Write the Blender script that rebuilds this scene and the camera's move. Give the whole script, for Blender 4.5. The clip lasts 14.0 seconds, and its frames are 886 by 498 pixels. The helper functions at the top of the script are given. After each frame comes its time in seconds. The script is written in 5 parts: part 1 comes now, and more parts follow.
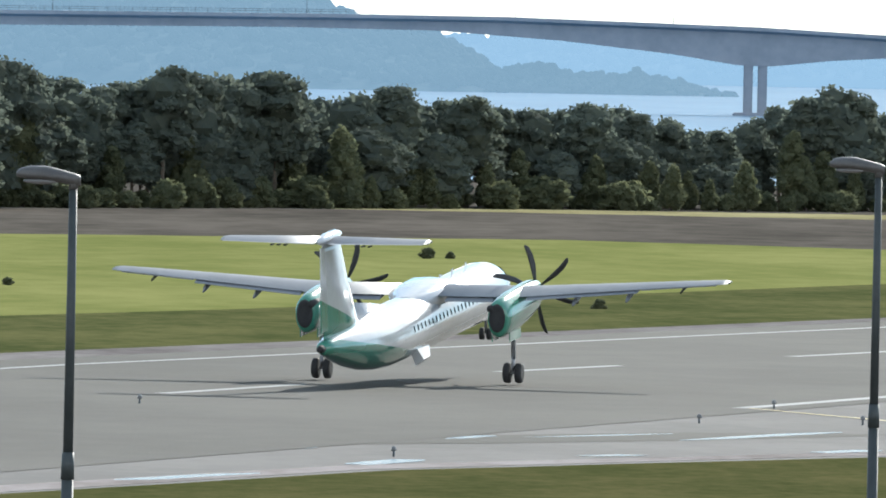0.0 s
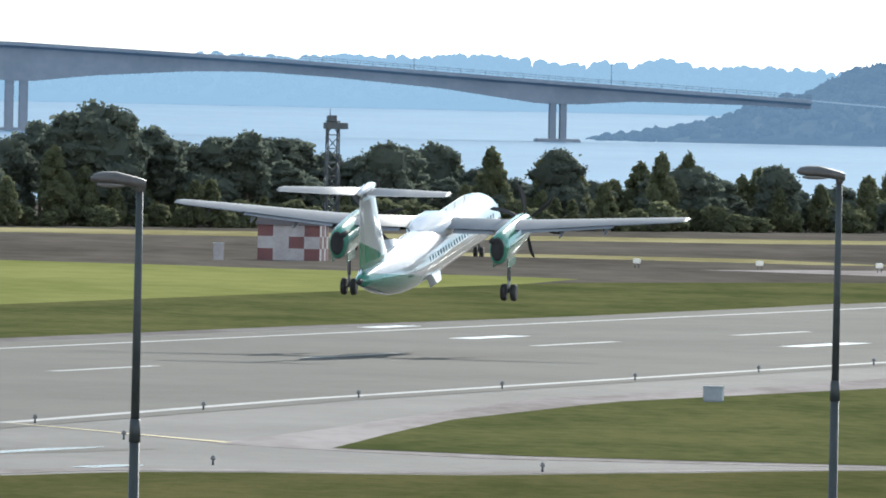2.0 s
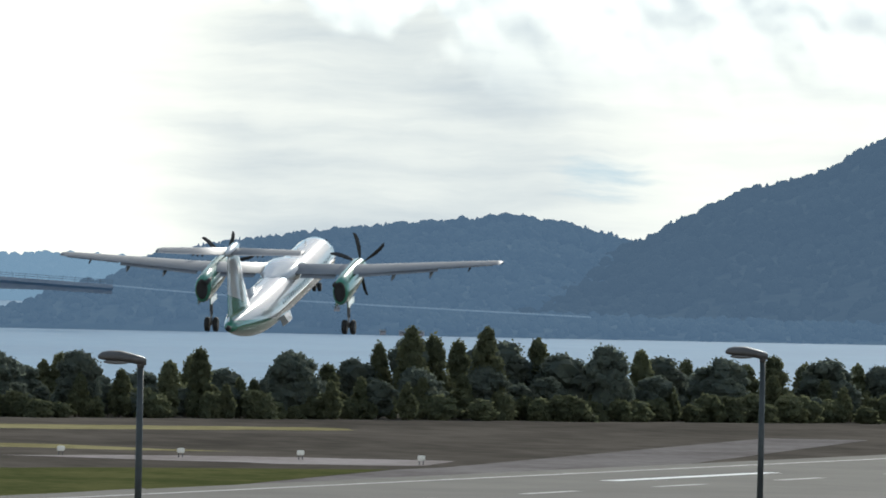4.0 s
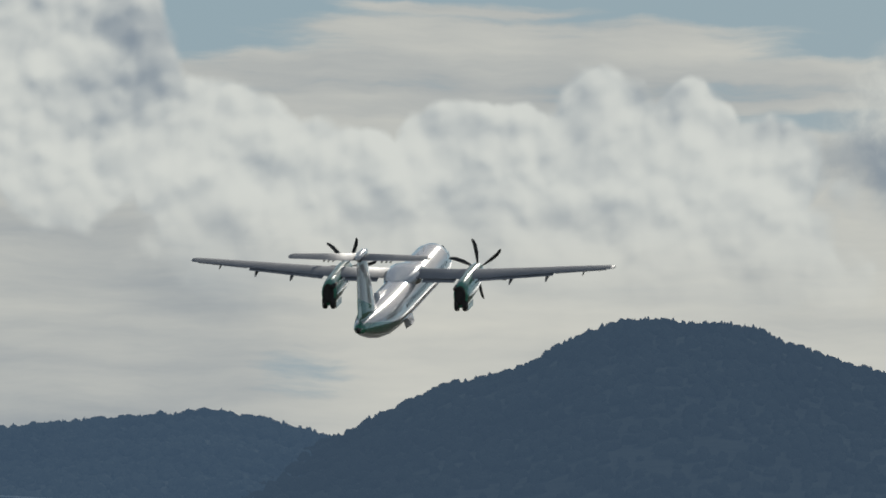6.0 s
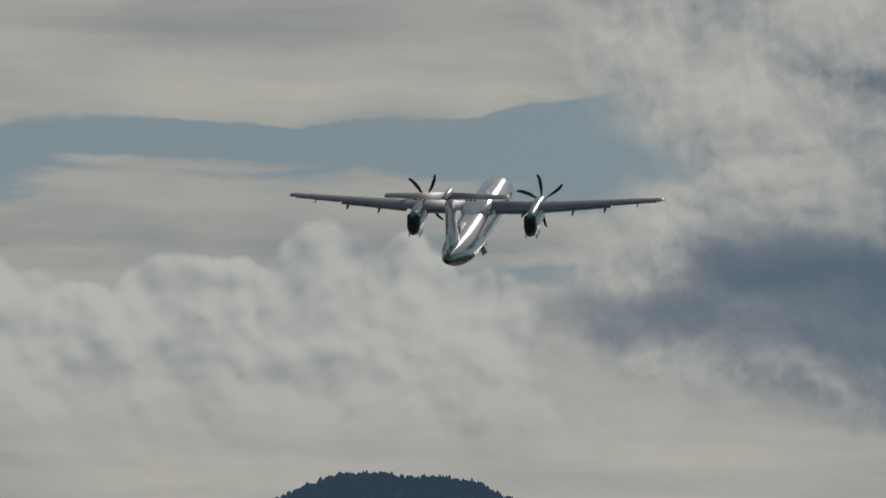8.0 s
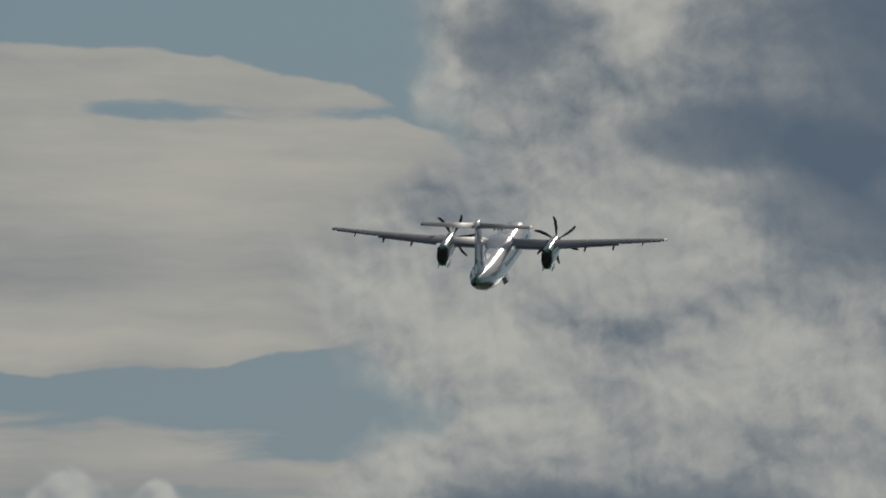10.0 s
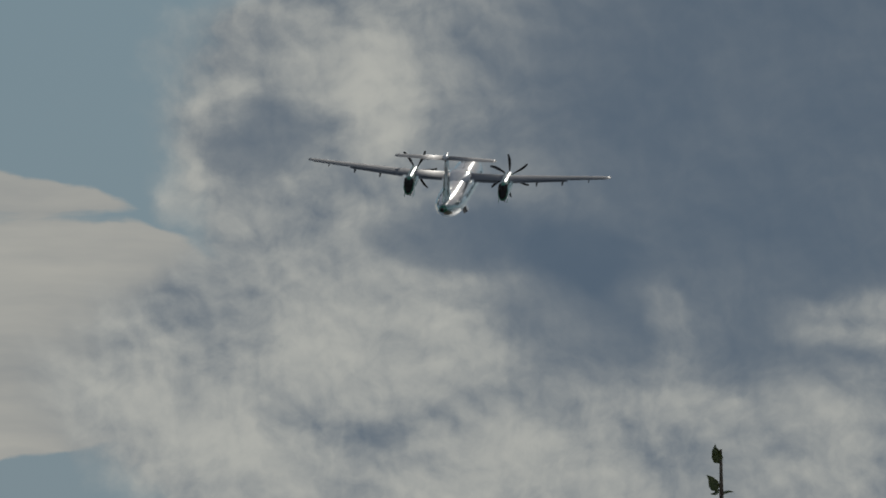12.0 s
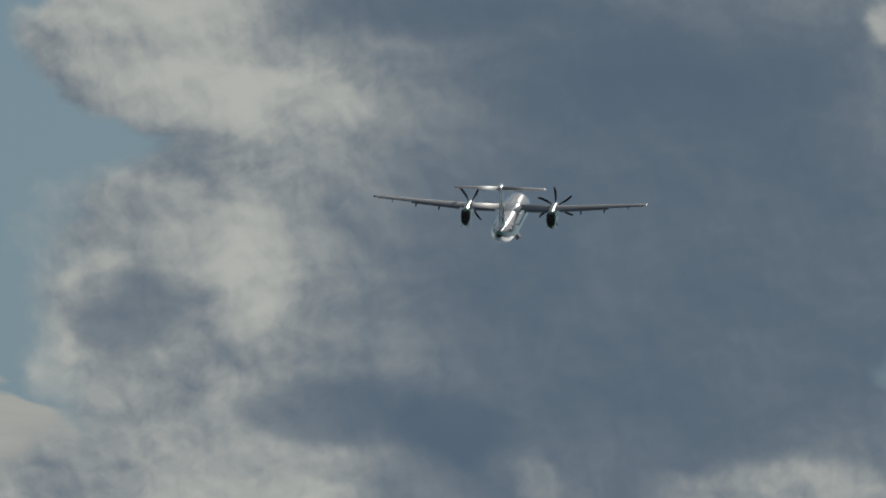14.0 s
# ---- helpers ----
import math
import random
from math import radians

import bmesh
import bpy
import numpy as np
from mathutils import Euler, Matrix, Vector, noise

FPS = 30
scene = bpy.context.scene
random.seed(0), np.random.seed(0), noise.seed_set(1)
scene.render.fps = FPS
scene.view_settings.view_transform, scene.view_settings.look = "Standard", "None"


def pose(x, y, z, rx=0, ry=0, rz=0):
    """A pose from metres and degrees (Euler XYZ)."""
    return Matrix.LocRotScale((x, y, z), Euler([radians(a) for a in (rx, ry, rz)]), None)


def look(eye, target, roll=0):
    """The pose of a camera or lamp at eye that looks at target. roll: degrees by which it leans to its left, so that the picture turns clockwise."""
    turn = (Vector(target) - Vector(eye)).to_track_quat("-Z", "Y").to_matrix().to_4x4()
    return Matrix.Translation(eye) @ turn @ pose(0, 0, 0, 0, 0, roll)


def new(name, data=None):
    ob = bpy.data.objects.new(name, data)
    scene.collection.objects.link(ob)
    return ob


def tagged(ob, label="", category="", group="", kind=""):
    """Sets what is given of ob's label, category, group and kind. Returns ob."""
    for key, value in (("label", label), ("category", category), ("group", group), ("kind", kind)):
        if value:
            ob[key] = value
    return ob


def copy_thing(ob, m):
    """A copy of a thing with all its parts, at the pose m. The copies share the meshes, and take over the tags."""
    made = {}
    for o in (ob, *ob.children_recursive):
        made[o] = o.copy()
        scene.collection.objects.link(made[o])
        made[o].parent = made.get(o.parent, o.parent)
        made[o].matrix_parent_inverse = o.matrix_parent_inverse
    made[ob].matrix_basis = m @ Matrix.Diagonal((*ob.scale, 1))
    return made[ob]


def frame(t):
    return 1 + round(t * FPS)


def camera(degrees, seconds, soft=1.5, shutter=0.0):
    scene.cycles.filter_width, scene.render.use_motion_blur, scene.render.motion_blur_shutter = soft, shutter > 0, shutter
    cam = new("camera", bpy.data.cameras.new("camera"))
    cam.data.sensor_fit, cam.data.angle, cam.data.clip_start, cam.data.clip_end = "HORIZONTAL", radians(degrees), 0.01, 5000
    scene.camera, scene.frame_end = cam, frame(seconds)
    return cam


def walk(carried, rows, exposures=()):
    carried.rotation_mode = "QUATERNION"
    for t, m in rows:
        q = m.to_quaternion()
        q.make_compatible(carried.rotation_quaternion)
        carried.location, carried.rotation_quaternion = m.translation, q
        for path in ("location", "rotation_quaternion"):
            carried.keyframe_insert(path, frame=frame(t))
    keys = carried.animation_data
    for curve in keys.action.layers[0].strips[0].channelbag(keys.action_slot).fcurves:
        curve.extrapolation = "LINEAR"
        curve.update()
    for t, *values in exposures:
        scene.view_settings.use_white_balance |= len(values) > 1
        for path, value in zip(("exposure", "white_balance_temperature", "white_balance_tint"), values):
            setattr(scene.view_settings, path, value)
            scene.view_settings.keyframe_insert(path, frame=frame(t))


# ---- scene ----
# A telephoto view from a low hill over a runway, an inlet with a bridge and wooded hills.
PX = 26500.0                      # directions below are given in 1/26500 of a radian
EYE = Vector((0, 0, 17.7))
cam = camera(3.388, 14.0, 1.8)

# seconds, azimuth, elevation, lean (degrees)
AIM = [
    (0, 0.0, -461.0, 1.19),
    (0.4, 342.6, -409.5, 1.19),
    (0.5, 410.9, -406.2, 1.19),
    (1, 764.2, -402.6, 1.19),
    (1.5, 996.9, -418.3, 1.22),
    (2, 1306.4, -407.8, 1.22),
    (2.5, 1628.2, -359.7, 1.21),
    (2.8, 1848.0, -278.4, 1.21),
    (3, 1983.8, -219.4, 1.21),
    (3.5, 2287.6, -146.3, 1.20),
    (3.7, 2393.4, -114.1, 1.19),
    (5.8, 3041.0, 286.2, 1.20),
    (6, 3061.8, 300.9, 1.20),
    (6.2, 3064.0, 314.0, 1.20),
    (6.4, 3160.0, 284.0, 1.20),
    (6.5, 3211.4, 274.1, 1.20),
    (6.8, 3261.0, 317.0, 1.20),
    (7, 3280.5, 332.4, 1.20),
    (7.5, 3412.0, 442.8, 1.19),
    (8, 3554.1, 583.2, 1.20),
    (8.5, 3689.5, 767.6, 1.22),
    (8.7, 3746.3, 791.5, 1.21),
    (10.8, 4134.3, 1135.6, 1.26),
    (11, 4181.0, 1137.9, 1.26),
    (11.5, 4308.4, 1164.5, 1.24),
    (12, 4443.0, 1225.6, 1.20),
    (12.5, 4506.8, 1303.0, 1.18),
    (13, 4504.1, 1395.6, 1.17),
    (13.5, 4558.9, 1468.7, 1.18),
    (14, 4664.0, 1536.2, 1.19),
]


def aimed(az, el, lean):
    a, e = az / PX, el / PX
    way = Vector((math.sin(a) * math.cos(e), math.cos(a) * math.cos(e), math.sin(e)))
    return look(EYE, EYE + way * 1000, lean)


walk(cam, [(t, aimed(a, e, r)) for t, a, e, r in AIM],
     exposures=[(0, 0.82, 6250, 6), (1.5, 0.80, 6250, 6), (2.5, 0.68, 6250, 6), (3.0, 0.50, 6250, 6), (3.7, 0.12, 6300, 6), (5.8, -0.87, 6500, 8), (6.5, -1.12, 6550, 9), (7.5, -1.42, 6600, 10), (8.7, -1.52, 6650, 10), (11, -1.57, 6600, 10), (14, -1.52, 6420, 8)])

# ---- light ----
SUN_AZ, SUN_EL = radians(21), radians(25)
sun = new("sun", bpy.data.lights.new("sun", "SUN"))
sun.data.energy, sun.data.angle, sun.data.color = 3.8, radians(0.6), (1.0, 0.95, 0.87)
sun.matrix_world = look((0, 0, 0), (-math.sin(SUN_AZ) * math.cos(SUN_EL), -math.cos(SUN_AZ) * math.cos(SUN_EL), -math.sin(SUN_EL)))

world = bpy.data.worlds.new("sky")
scene.world = world
world.use_nodes = True


class Nodes:
    """Short hand for node trees."""

    def __init__(self, tree):
        self.tree = tree

    def add(self, kind, **settings):
        n = self.tree.nodes.new(kind)
        for k, v in settings.items():
            if k == "operation":
                n.operation = v
            elif k == "blend_type":
                n.blend_type = v
            elif k == "data_type":
                n.data_type = v
        return n

    def put(self, socket, v):
        if isinstance(v, bpy.types.NodeSocket):
            self.tree.links.new(v, socket)
        else:
            socket.default_value = v

    def math(self, op, a, b=0.0, c=0.0, clamp=False):
        n = self.add("ShaderNodeMath", operation=op)
        n.use_clamp = clamp
        for s, v in zip(n.inputs, (a, b, c)):
            self.put(s, v)
        return n.outputs[0]

    def vec(self, op, a, b=(0, 0, 0)):
        n = self.add("ShaderNodeVectorMath", operation=op)
        self.put(n.inputs[0], a)
        self.put(n.inputs[1], b)
        return n.outputs["Value"] if op in ("LENGTH", "DOT_PRODUCT") else n.outputs[0]

    def noise(self, vector, scale, detail=4.0, rough=0.55):
        n = self.add("ShaderNodeTexNoise")
        self.put(n.inputs["Vector"], vector)
        self.put(n.inputs["Scale"], scale)
        self.put(n.inputs["Detail"], detail)
        self.put(n.inputs["Roughness"], rough)
        return n.outputs["Fac"], n.outputs["Color"]

    def smooth(self, v, a, b, lo=0.0, hi=1.0):
        n = self.add("ShaderNodeMapRange")
        n.interpolation_type = "SMOOTHSTEP"
        for s, x in zip(n.inputs, (v, a, b, lo, hi)):
            self.put(s, x)
        return n.outputs[0]

    def mix(self, f, a, b):
        n = self.add("ShaderNodeMix", data_type="RGBA")
        self.put(n.inputs[0], f)
        self.put(n.inputs[6], a)
        self.put(n.inputs[7], b)
        return n.outputs[2]


def make_sky():
    """Clear sky, then a streaked veil, then a low cumulus bank, then one tall dark cloud; u and v are thousandths of PX."""
    k = Nodes(world.node_tree)
    world.node_tree.nodes.clear()
    sky = k.add("ShaderNodeTexSky")
    sky.sky_type, sky.sun_disc = "NISHITA", False
    sky.sun_elevation, sky.sun_rotation = SUN_EL, SUN_AZ
    way = k.add("ShaderNodeTexCoord").outputs["Generated"]
    xyz = k.add("ShaderNodeSeparateXYZ")
    k.put(xyz.inputs[0], way)
    u = k.math("MULTIPLY", k.math("ARCTAN2", xyz.outputs[0], xyz.outputs[1]), 26.5)
    v = k.math("MULTIPLY", k.math("ARCSINE", xyz.outputs[2]), 26.5)
    flat = k.add("ShaderNodeCombineXYZ")
    k.put(flat.inputs[0], u)
    k.put(flat.inputs[1], v)
    uv = flat.outputs[0]
    half = (0.5, 0.5, 0.5)
    _, wide_c = k.noise(uv, 3.6, 5.0, 0.55)
    _, fine_c = k.noise(uv, 11.0, 4.0, 0.5)
    wide = k.vec("SUBTRACT", wide_c, half)
    fine = k.vec("SUBTRACT", fine_c, half)

    def shifted(a, b):
        """uv, stirred by the wide and the fine noise."""
        return k.vec("ADD", k.vec("ADD", uv, k.vec("MULTIPLY", wide, (a, a * 0.8, 0))), k.vec("MULTIPLY", fine, (b, b, 0)))

    stirred, gentle, torn = shifted(0.12, 0.030), shifted(0.07, 0.012), shifted(0.20, 0.06)

    def blob(p, cu, cv, ru, rv, soft=0.45):
        d = k.vec("LENGTH", k.vec("MULTIPLY", k.vec("SUBTRACT", p, (cu, cv, 0)), (1 / ru, 1 / rv, 0)))
        return k.smooth(d, 1.0 + soft, 1.0 - soft)

    def total(p, start, blobs):
        for w, *b in blobs:
            start = k.math("MULTIPLY_ADD", blob(p, *b), w, start)
        return start

    def billow(p):
        n = k.add("ShaderNodeTexVoronoi")
        n.feature = "SMOOTH_F1"
        k.put(n.inputs["Vector"], p)
        for key, value in (("Scale", 6.5), ("Detail", 2.5), ("Roughness", 0.45), ("Smoothness", 0.7)):
            n.inputs[key].default_value = value
        return k.math("SUBTRACT", 0.42, n.outputs["Distance"])

    lit_side = (0.010, 0.018, 0.0)
    heads_at = shifted(0.05, 0.025)
    heads = billow(heads_at)
    heads_relief = k.math("SUBTRACT", heads, billow(k.vec("ADD", heads_at, lit_side)))
    curds, _ = k.noise(stirred, 5.0, 8.0, 0.53)
    curds_lit, _ = k.noise(k.vec("ADD", stirred, lit_side), 5.0, 8.0, 0.53)
    curds_relief = k.math("SUBTRACT", curds, curds_lit)
    streaks, _ = k.noise(k.vec("MULTIPLY", gentle, (1.0, 7.0, 1.0)), 2.1, 6.0, 0.55)
    streaks = k.math("SUBTRACT", streaks, 0.5)
    curds = k.math("SUBTRACT", curds, 0.5)

    # the veil: a high streaked sheet, and pale vapour low down
    veil = k.smooth(k.math("MULTIPLY_ADD", streaks, 1.5, total(gentle, 0.0, VEIL)), 0.32, 0.72)
    veil_light = k.math("MULTIPLY_ADD", streaks, 0.55, total(gentle, 0.62, VEIL_TONES))
    veil_light = k.math("MULTIPLY_ADD", curds, 0.08, veil_light)
    # the bank: crisp sunlit heads that dissolve downwards
    bank = 0.0
    for cu, cv, ru, rv in BANK:
        q = k.vec("SUBTRACT", heads_at, (cu, cv, 0))
        d = k.math("SUBTRACT", k.vec("LENGTH", k.vec("MULTIPLY", q, (1 / ru, 1 / rv, 0))), k.math("MULTIPLY", heads, 0.42))
        bank = k.math("MAXIMUM", bank, k.smooth(d, 1.03, 0.90))
    bank = k.math("MULTIPLY", bank, k.smooth(v, 0.14, 0.44))
    bank_light = total(stirred, 0.80, BANK_TONES)
    bank_light = k.math("MULTIPLY_ADD", heads_relief, 1.4, bank_light)
    bank_light = k.math("MULTIPLY_ADD", curds, 0.45, bank_light)
    bank_light = k.math("MULTIPLY_ADD", streaks, 0.10, bank_light)
    # the tall cloud: torn edges, lit curds, thick dark cores
    tall = total(torn, 0.0, [(1.0, *b, 0.16) for b in TALL])
    tall = k.smooth(k.math("MULTIPLY_ADD", curds, 1.1, tall), 0.12, 0.80)
    tall_light = total(stirred, total(stirred, 0.50, LIT), SHADED)
    rugged = k.smooth(tall_light, 0.0, 0.60, 0.22, 1.0)
    tall_light = k.math("MULTIPLY_ADD", k.math("MULTIPLY", curds_relief, rugged), 1.6, tall_light)
    tall_light = k.math("MULTIPLY_ADD", k.math("MULTIPLY", curds, rugged), 1.05, tall_light)

    def tint(light, warm):
        light = k.smooth(light, -0.12, 1.08)
        return k.mix(light, (0.26, 0.365, 0.50, 1), tuple(a * b for a, b in zip((1.24, 1.27, 1.21), warm)) + (1,))

    clear = k.vec("MULTIPLY", sky.outputs[0], (0.05, 0.05, 0.05))
    blue = k.vec("ADD", k.vec("MULTIPLY", clear, (0.25, 0.25, 0.25)), (0.27, 0.52, 0.72))
    near_sky = k.mix(veil, blue, tint(veil_light, (1.03, 0.985, 0.93)))
    near_sky = k.mix(bank, near_sky, tint(bank_light, (1.0, 1.0, 1.0)))
    near_sky = k.mix(tall, near_sky, tint(tall_light, (1.0, 0.99, 0.97)))
    # higher up and behind, a dimmer sky with thin broken cloud
    patchy, _ = k.noise(way, 3.0, 6.0, 0.6)
    dome = k.mix(k.smooth(patchy, 0.45, 0.65), k.vec("ADD", clear, (0.13, 0.20, 0.29)), (0.72, 0.77, 0.84, 1))
    # unseen bright clouds added behind the eye, to fill tree fronts and bridge
    facing = k.smooth(xyz.outputs[1], 0.25, -0.5)
    low = k.smooth(xyz.outputs[2], 0.55, 0.12)
    dome = k.mix(k.math("MULTIPLY", k.math("MULTIPLY", facing, low), k.smooth(patchy, 0.30, 0.55)), dome, FILL_CLOUD)
    away = k.math("MAXIMUM", k.smooth(v, 2.6, 7.5), k.smooth(k.math("ABSOLUTE", k.math("SUBTRACT", u, 4.0)), 12.0, 36.0))
    out = k.add("ShaderNodeOutputWorld")
    bg = k.add("ShaderNodeBackground")
    k.put(bg.inputs[0], k.mix(away, near_sky, dome))
    bg.inputs[1].default_value = 1.0
    k.put(out.inputs[0], bg.outputs[0])


FILL_CLOUD = (1.35, 1.39, 1.44, 1)
# weight, centre, radii, softness
VEIL = [(1.0, 0.6, 1.2, 1.7, 1.2, 0.15), (1.0, 3.35, 1.09, 0.75, 0.29, 0.06), (1.0, 2.65, 1.08, 0.85, 0.29, 0.10), (0.75, 3.17, 0.69, 0.50, 0.036, 0.5), (0.6, 3.10, 0.735, 0.26, 0.014, 0.6), (0.75, 3.25, 0.60, 0.9, 0.06, 0.4),
        (1.0, 2.5, 0.15, 3.2, 0.40, 0.08), (-0.5, 3.46, 1.268, 0.20, 0.020, 0.8), (-0.5, 3.86, 1.268, 0.10, 0.014, 0.8), (-0.45, 2.81, 0.08, 0.12, 0.05, 0.8)]
VEIL_TONES = [(0.09, 3.2, 0.20, 1.0, 0.28), (-0.34, 2.42, 0.15, 0.40, 0.35), (0.28, 1.0, 0.2, 1.6, 0.45), (0.08, 3.6, 1.18, 0.4, 0.14), (-0.12, 3.2, 0.98, 0.3, 0.06), (0.08, 3.3, 0.88, 0.4, 0.05), (-0.10, 3.1, 0.60, 0.6, 0.06)]
BANK = [(2.38, 0.58, 0.25, 0.32), (2.66, 0.44, 0.19, 0.19), (2.86, 0.40, 0.20, 0.15), (3.08, 0.46, 0.13, 0.145), (3.20, 0.44, 0.14, 0.155), (3.34, 0.47, 0.16, 0.175), (3.50, 0.47, 0.13, 0.16), (3.63, 0.44, 0.13, 0.14), (3.2, 0.30, 0.85, 0.20)]
BANK_TONES = [(-0.26, 2.53, 0.67, 0.08, 0.10), (-0.20, 2.49, 0.56, 0.12, 0.05), (-0.15, 3.44, 0.58, 0.05, 0.05), (-0.12, 3.2, 0.36, 0.3, 0.03)]
TALL = [(4.90, 0.52, 1.13, 0.30), (4.95, 0.98, 1.20, 0.34), (4.75, 1.45, 0.78, 0.42), (4.95, 1.85, 0.78, 0.36), (4.14, 1.88, 0.26, 0.13)]
LIT = [(0.20, 4.36, 1.03, 0.20, 0.09), (0.17, 4.50, 0.83, 0.26, 0.08), (0.12, 3.85, 1.00, 0.12, 0.13), (0.16, 4.22, 0.94, 0.18, 0.10), (0.24, 3.88, 0.66, 0.13, 0.14), (0.14, 4.05, 0.80, 0.18, 0.12),
       (0.30, 4.32, 1.48, 0.07, 0.10), (0.22, 4.05, 1.48, 0.05, 0.06), (0.34, 4.22, 1.81, 0.15, 0.07), (0.22, 4.40, 1.79, 0.15, 0.06), (0.16, 4.835, 1.11, 0.035, 0.08), (0.34, 5.25, 1.12, 0.20, 0.05),
       (0.04, 4.95, 0.92, 0.4, 0.08), (0.25, 4.10, 1.95, 0.25, 0.05), (0.5, 5.45, 1.95, 0.035, 0.04), (0.14, 3.98, 1.30, 0.06, 0.10), (0.12, 4.34, 0.64, 0.10, 0.06)]
SHADED = [(-0.34, 4.34, 0.50, 0.36, 0.12), (-0.25, 3.85, 0.46, 0.16, 0.05), (-0.18, 4.11, 0.58, 0.12, 0.06), (-0.15, 4.41, 0.56, 0.2, 0.08), (-0.20, 4.353, 0.893, 0.05, 0.03), (-0.28, 4.475, 1.24, 0.15, 0.06),
          (-0.22, 4.70, 1.22, 0.10, 0.06), (-0.30, 4.12, 1.43, 0.10, 0.07), (-0.20, 4.333, 0.862, 0.06, 0.05), (-0.15, 4.192, 0.879, 0.05, 0.05), (-0.45, 5.10, 1.50, 0.58, 0.44), (-0.14, 4.18, 1.70, 0.05, 0.06),
          (-0.22, 4.68, 1.09, 0.16, 0.12), (-0.22, 5.0, 1.98, 0.5, 0.2), (-0.24, 4.55, 1.97, 0.3, 0.06), (-0.12, 5.05, 1.05, 0.15, 0.10)]
make_sky()


# ---- materials ----
def material(name, c1, c2=None, scale=1.0, rough=0.6, metal=0.0, bump=0.0, bump_scale=None, coat=0.0, glow=None, stretch=(1, 1, 1), vary=0.0, spec=0.5):
    m = bpy.data.materials.new(name)
    m.use_nodes = True
    k = Nodes(m.node_tree)
    b = m.node_tree.nodes["Principled BSDF"]
    b.inputs["Roughness"].default_value = rough
    b.inputs["Metallic"].default_value = metal
    b.inputs["Coat Weight"].default_value = coat
    b.inputs["Coat Roughness"].default_value = 0.06
    b.inputs["Specular IOR Level"].default_value = spec
    where = k.vec("MULTIPLY", k.add("ShaderNodeTexCoord").outputs["Object"], stretch)
    coarse, _ = k.noise(where, scale, 5.0, 0.6)
    fine, _ = k.noise(where, scale * 9.0, 3.0, 0.6)
    if c2:
        f = k.math("MULTIPLY_ADD", fine, 0.45, k.math("MULTIPLY", coarse, 0.75))
        col = k.mix(k.smooth(f, 0.38, 0.82), (*c1, 1), (*c2, 1))
    else:
        f = k.smooth(coarse, 0.3, 0.7, 0.92, 1.06)
        col = k.vec("MULTIPLY", (*c1,), k.vec("ADD", (0, 0, 0), f))
    if vary:
        r = k.add("ShaderNodeObjectInfo").outputs["Random"]
        col = k.vec("MULTIPLY", col, k.vec("ADD", (0, 0, 0), k.math("MULTIPLY_ADD", r, vary, 1 - vary / 2)))
    k.put(b.inputs["Base Color"], col)
    k.put(b.inputs["Roughness"], k.math("MULTIPLY_ADD", k.math("SUBTRACT", fine, 0.5), 0.25 * rough, rough))
    # glow: emission that stands in for the haze before far surfaces
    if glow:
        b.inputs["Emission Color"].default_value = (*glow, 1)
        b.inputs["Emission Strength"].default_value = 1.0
    if bump:
        n = k.add("ShaderNodeBump")
        n.inputs["Strength"].default_value = bump
        n.inputs["Distance"].default_value = 0.1
        h, _ = k.noise(where, bump_scale or scale * 6, 4.0, 0.6)
        k.put(n.inputs["Height"], h)
        k.put(b.inputs["Normal"], n.outputs[0])
    return m


ASPHALT = material("asphalt", (0.072, 0.066, 0.058), (0.108, 0.099, 0.086), 0.05, 0.85, bump=0.3, bump_scale=4, stretch=(1, 0.5, 1), spec=0.08)
TAXIWAY = material("worn concrete asphalt", (0.081, 0.074, 0.069), (0.134, 0.122, 0.114), 0.09, 0.8, bump=0.3, bump_scale=3, stretch=(1, 0.45, 1), spec=0.12)
SHOULDER = material("bleached shoulder", (0.144, 0.126, 0.119), (0.246, 0.224, 0.209), 0.10, 0.9, stretch=(1, 0.35, 1), spec=0.0)
PAINT = material("runway paint", (0.123, 0.121, 0.115), (0.221, 0.217, 0.205), 0.25, 0.6)
FRESH_PAINT = material("fresh runway paint", (0.45, 0.45, 0.43), (0.64, 0.63, 0.61), 0.3, 0.4)
WET = material("wet asphalt", (0.05, 0.047, 0.043), (0.09, 0.085, 0.078), 0.2, 0.22, bump=0.08, bump_scale=2, spec=0.5)
YELLOW_PAINT = material("yellow paint", (0.5, 0.36, 0.10), (0.4, 0.33, 0.18), 0.5, 0.6)
MEADOW = material("mown meadow", (0.150, 0.162, 0.052), (0.235, 0.232, 0.085), 0.035, 0.95, bump=0.8, bump_scale=1.2, stretch=(1, 0.3, 1), spec=0.0)
ROUGH_GRASS = material("rough grass", (0.058, 0.068, 0.026), (0.125, 0.120, 0.050), 0.10, 0.95, bump=0.9, bump_scale=1.0, stretch=(1, 0.35, 1), spec=0.0)
NEAR_GRASS = material("near grass", (0.056, 0.063, 0.023), (0.110, 0.099, 0.042), 0.12, 0.95, bump=0.9, bump_scale=1.5, stretch=(1, 0.4, 1), spec=0.0)
EARTH = material("brown gravel and heath", (0.067, 0.059, 0.049), (0.135, 0.116, 0.097), 0.03, 0.95, bump=0.6, bump_scale=1.0, stretch=(1, 0.25, 1), spec=0.0)
DRY_GRASS = material("dry yellow grass", (0.180, 0.156, 0.074), (0.344, 0.303, 0.164), 0.05, 0.95, stretch=(1, 0.4, 1), spec=0.0)
SAND = material("pale sand", (0.221, 0.189, 0.172), (0.377, 0.336, 0.320), 0.09, 0.9, stretch=(1, 0.25, 1), spec=0.0)


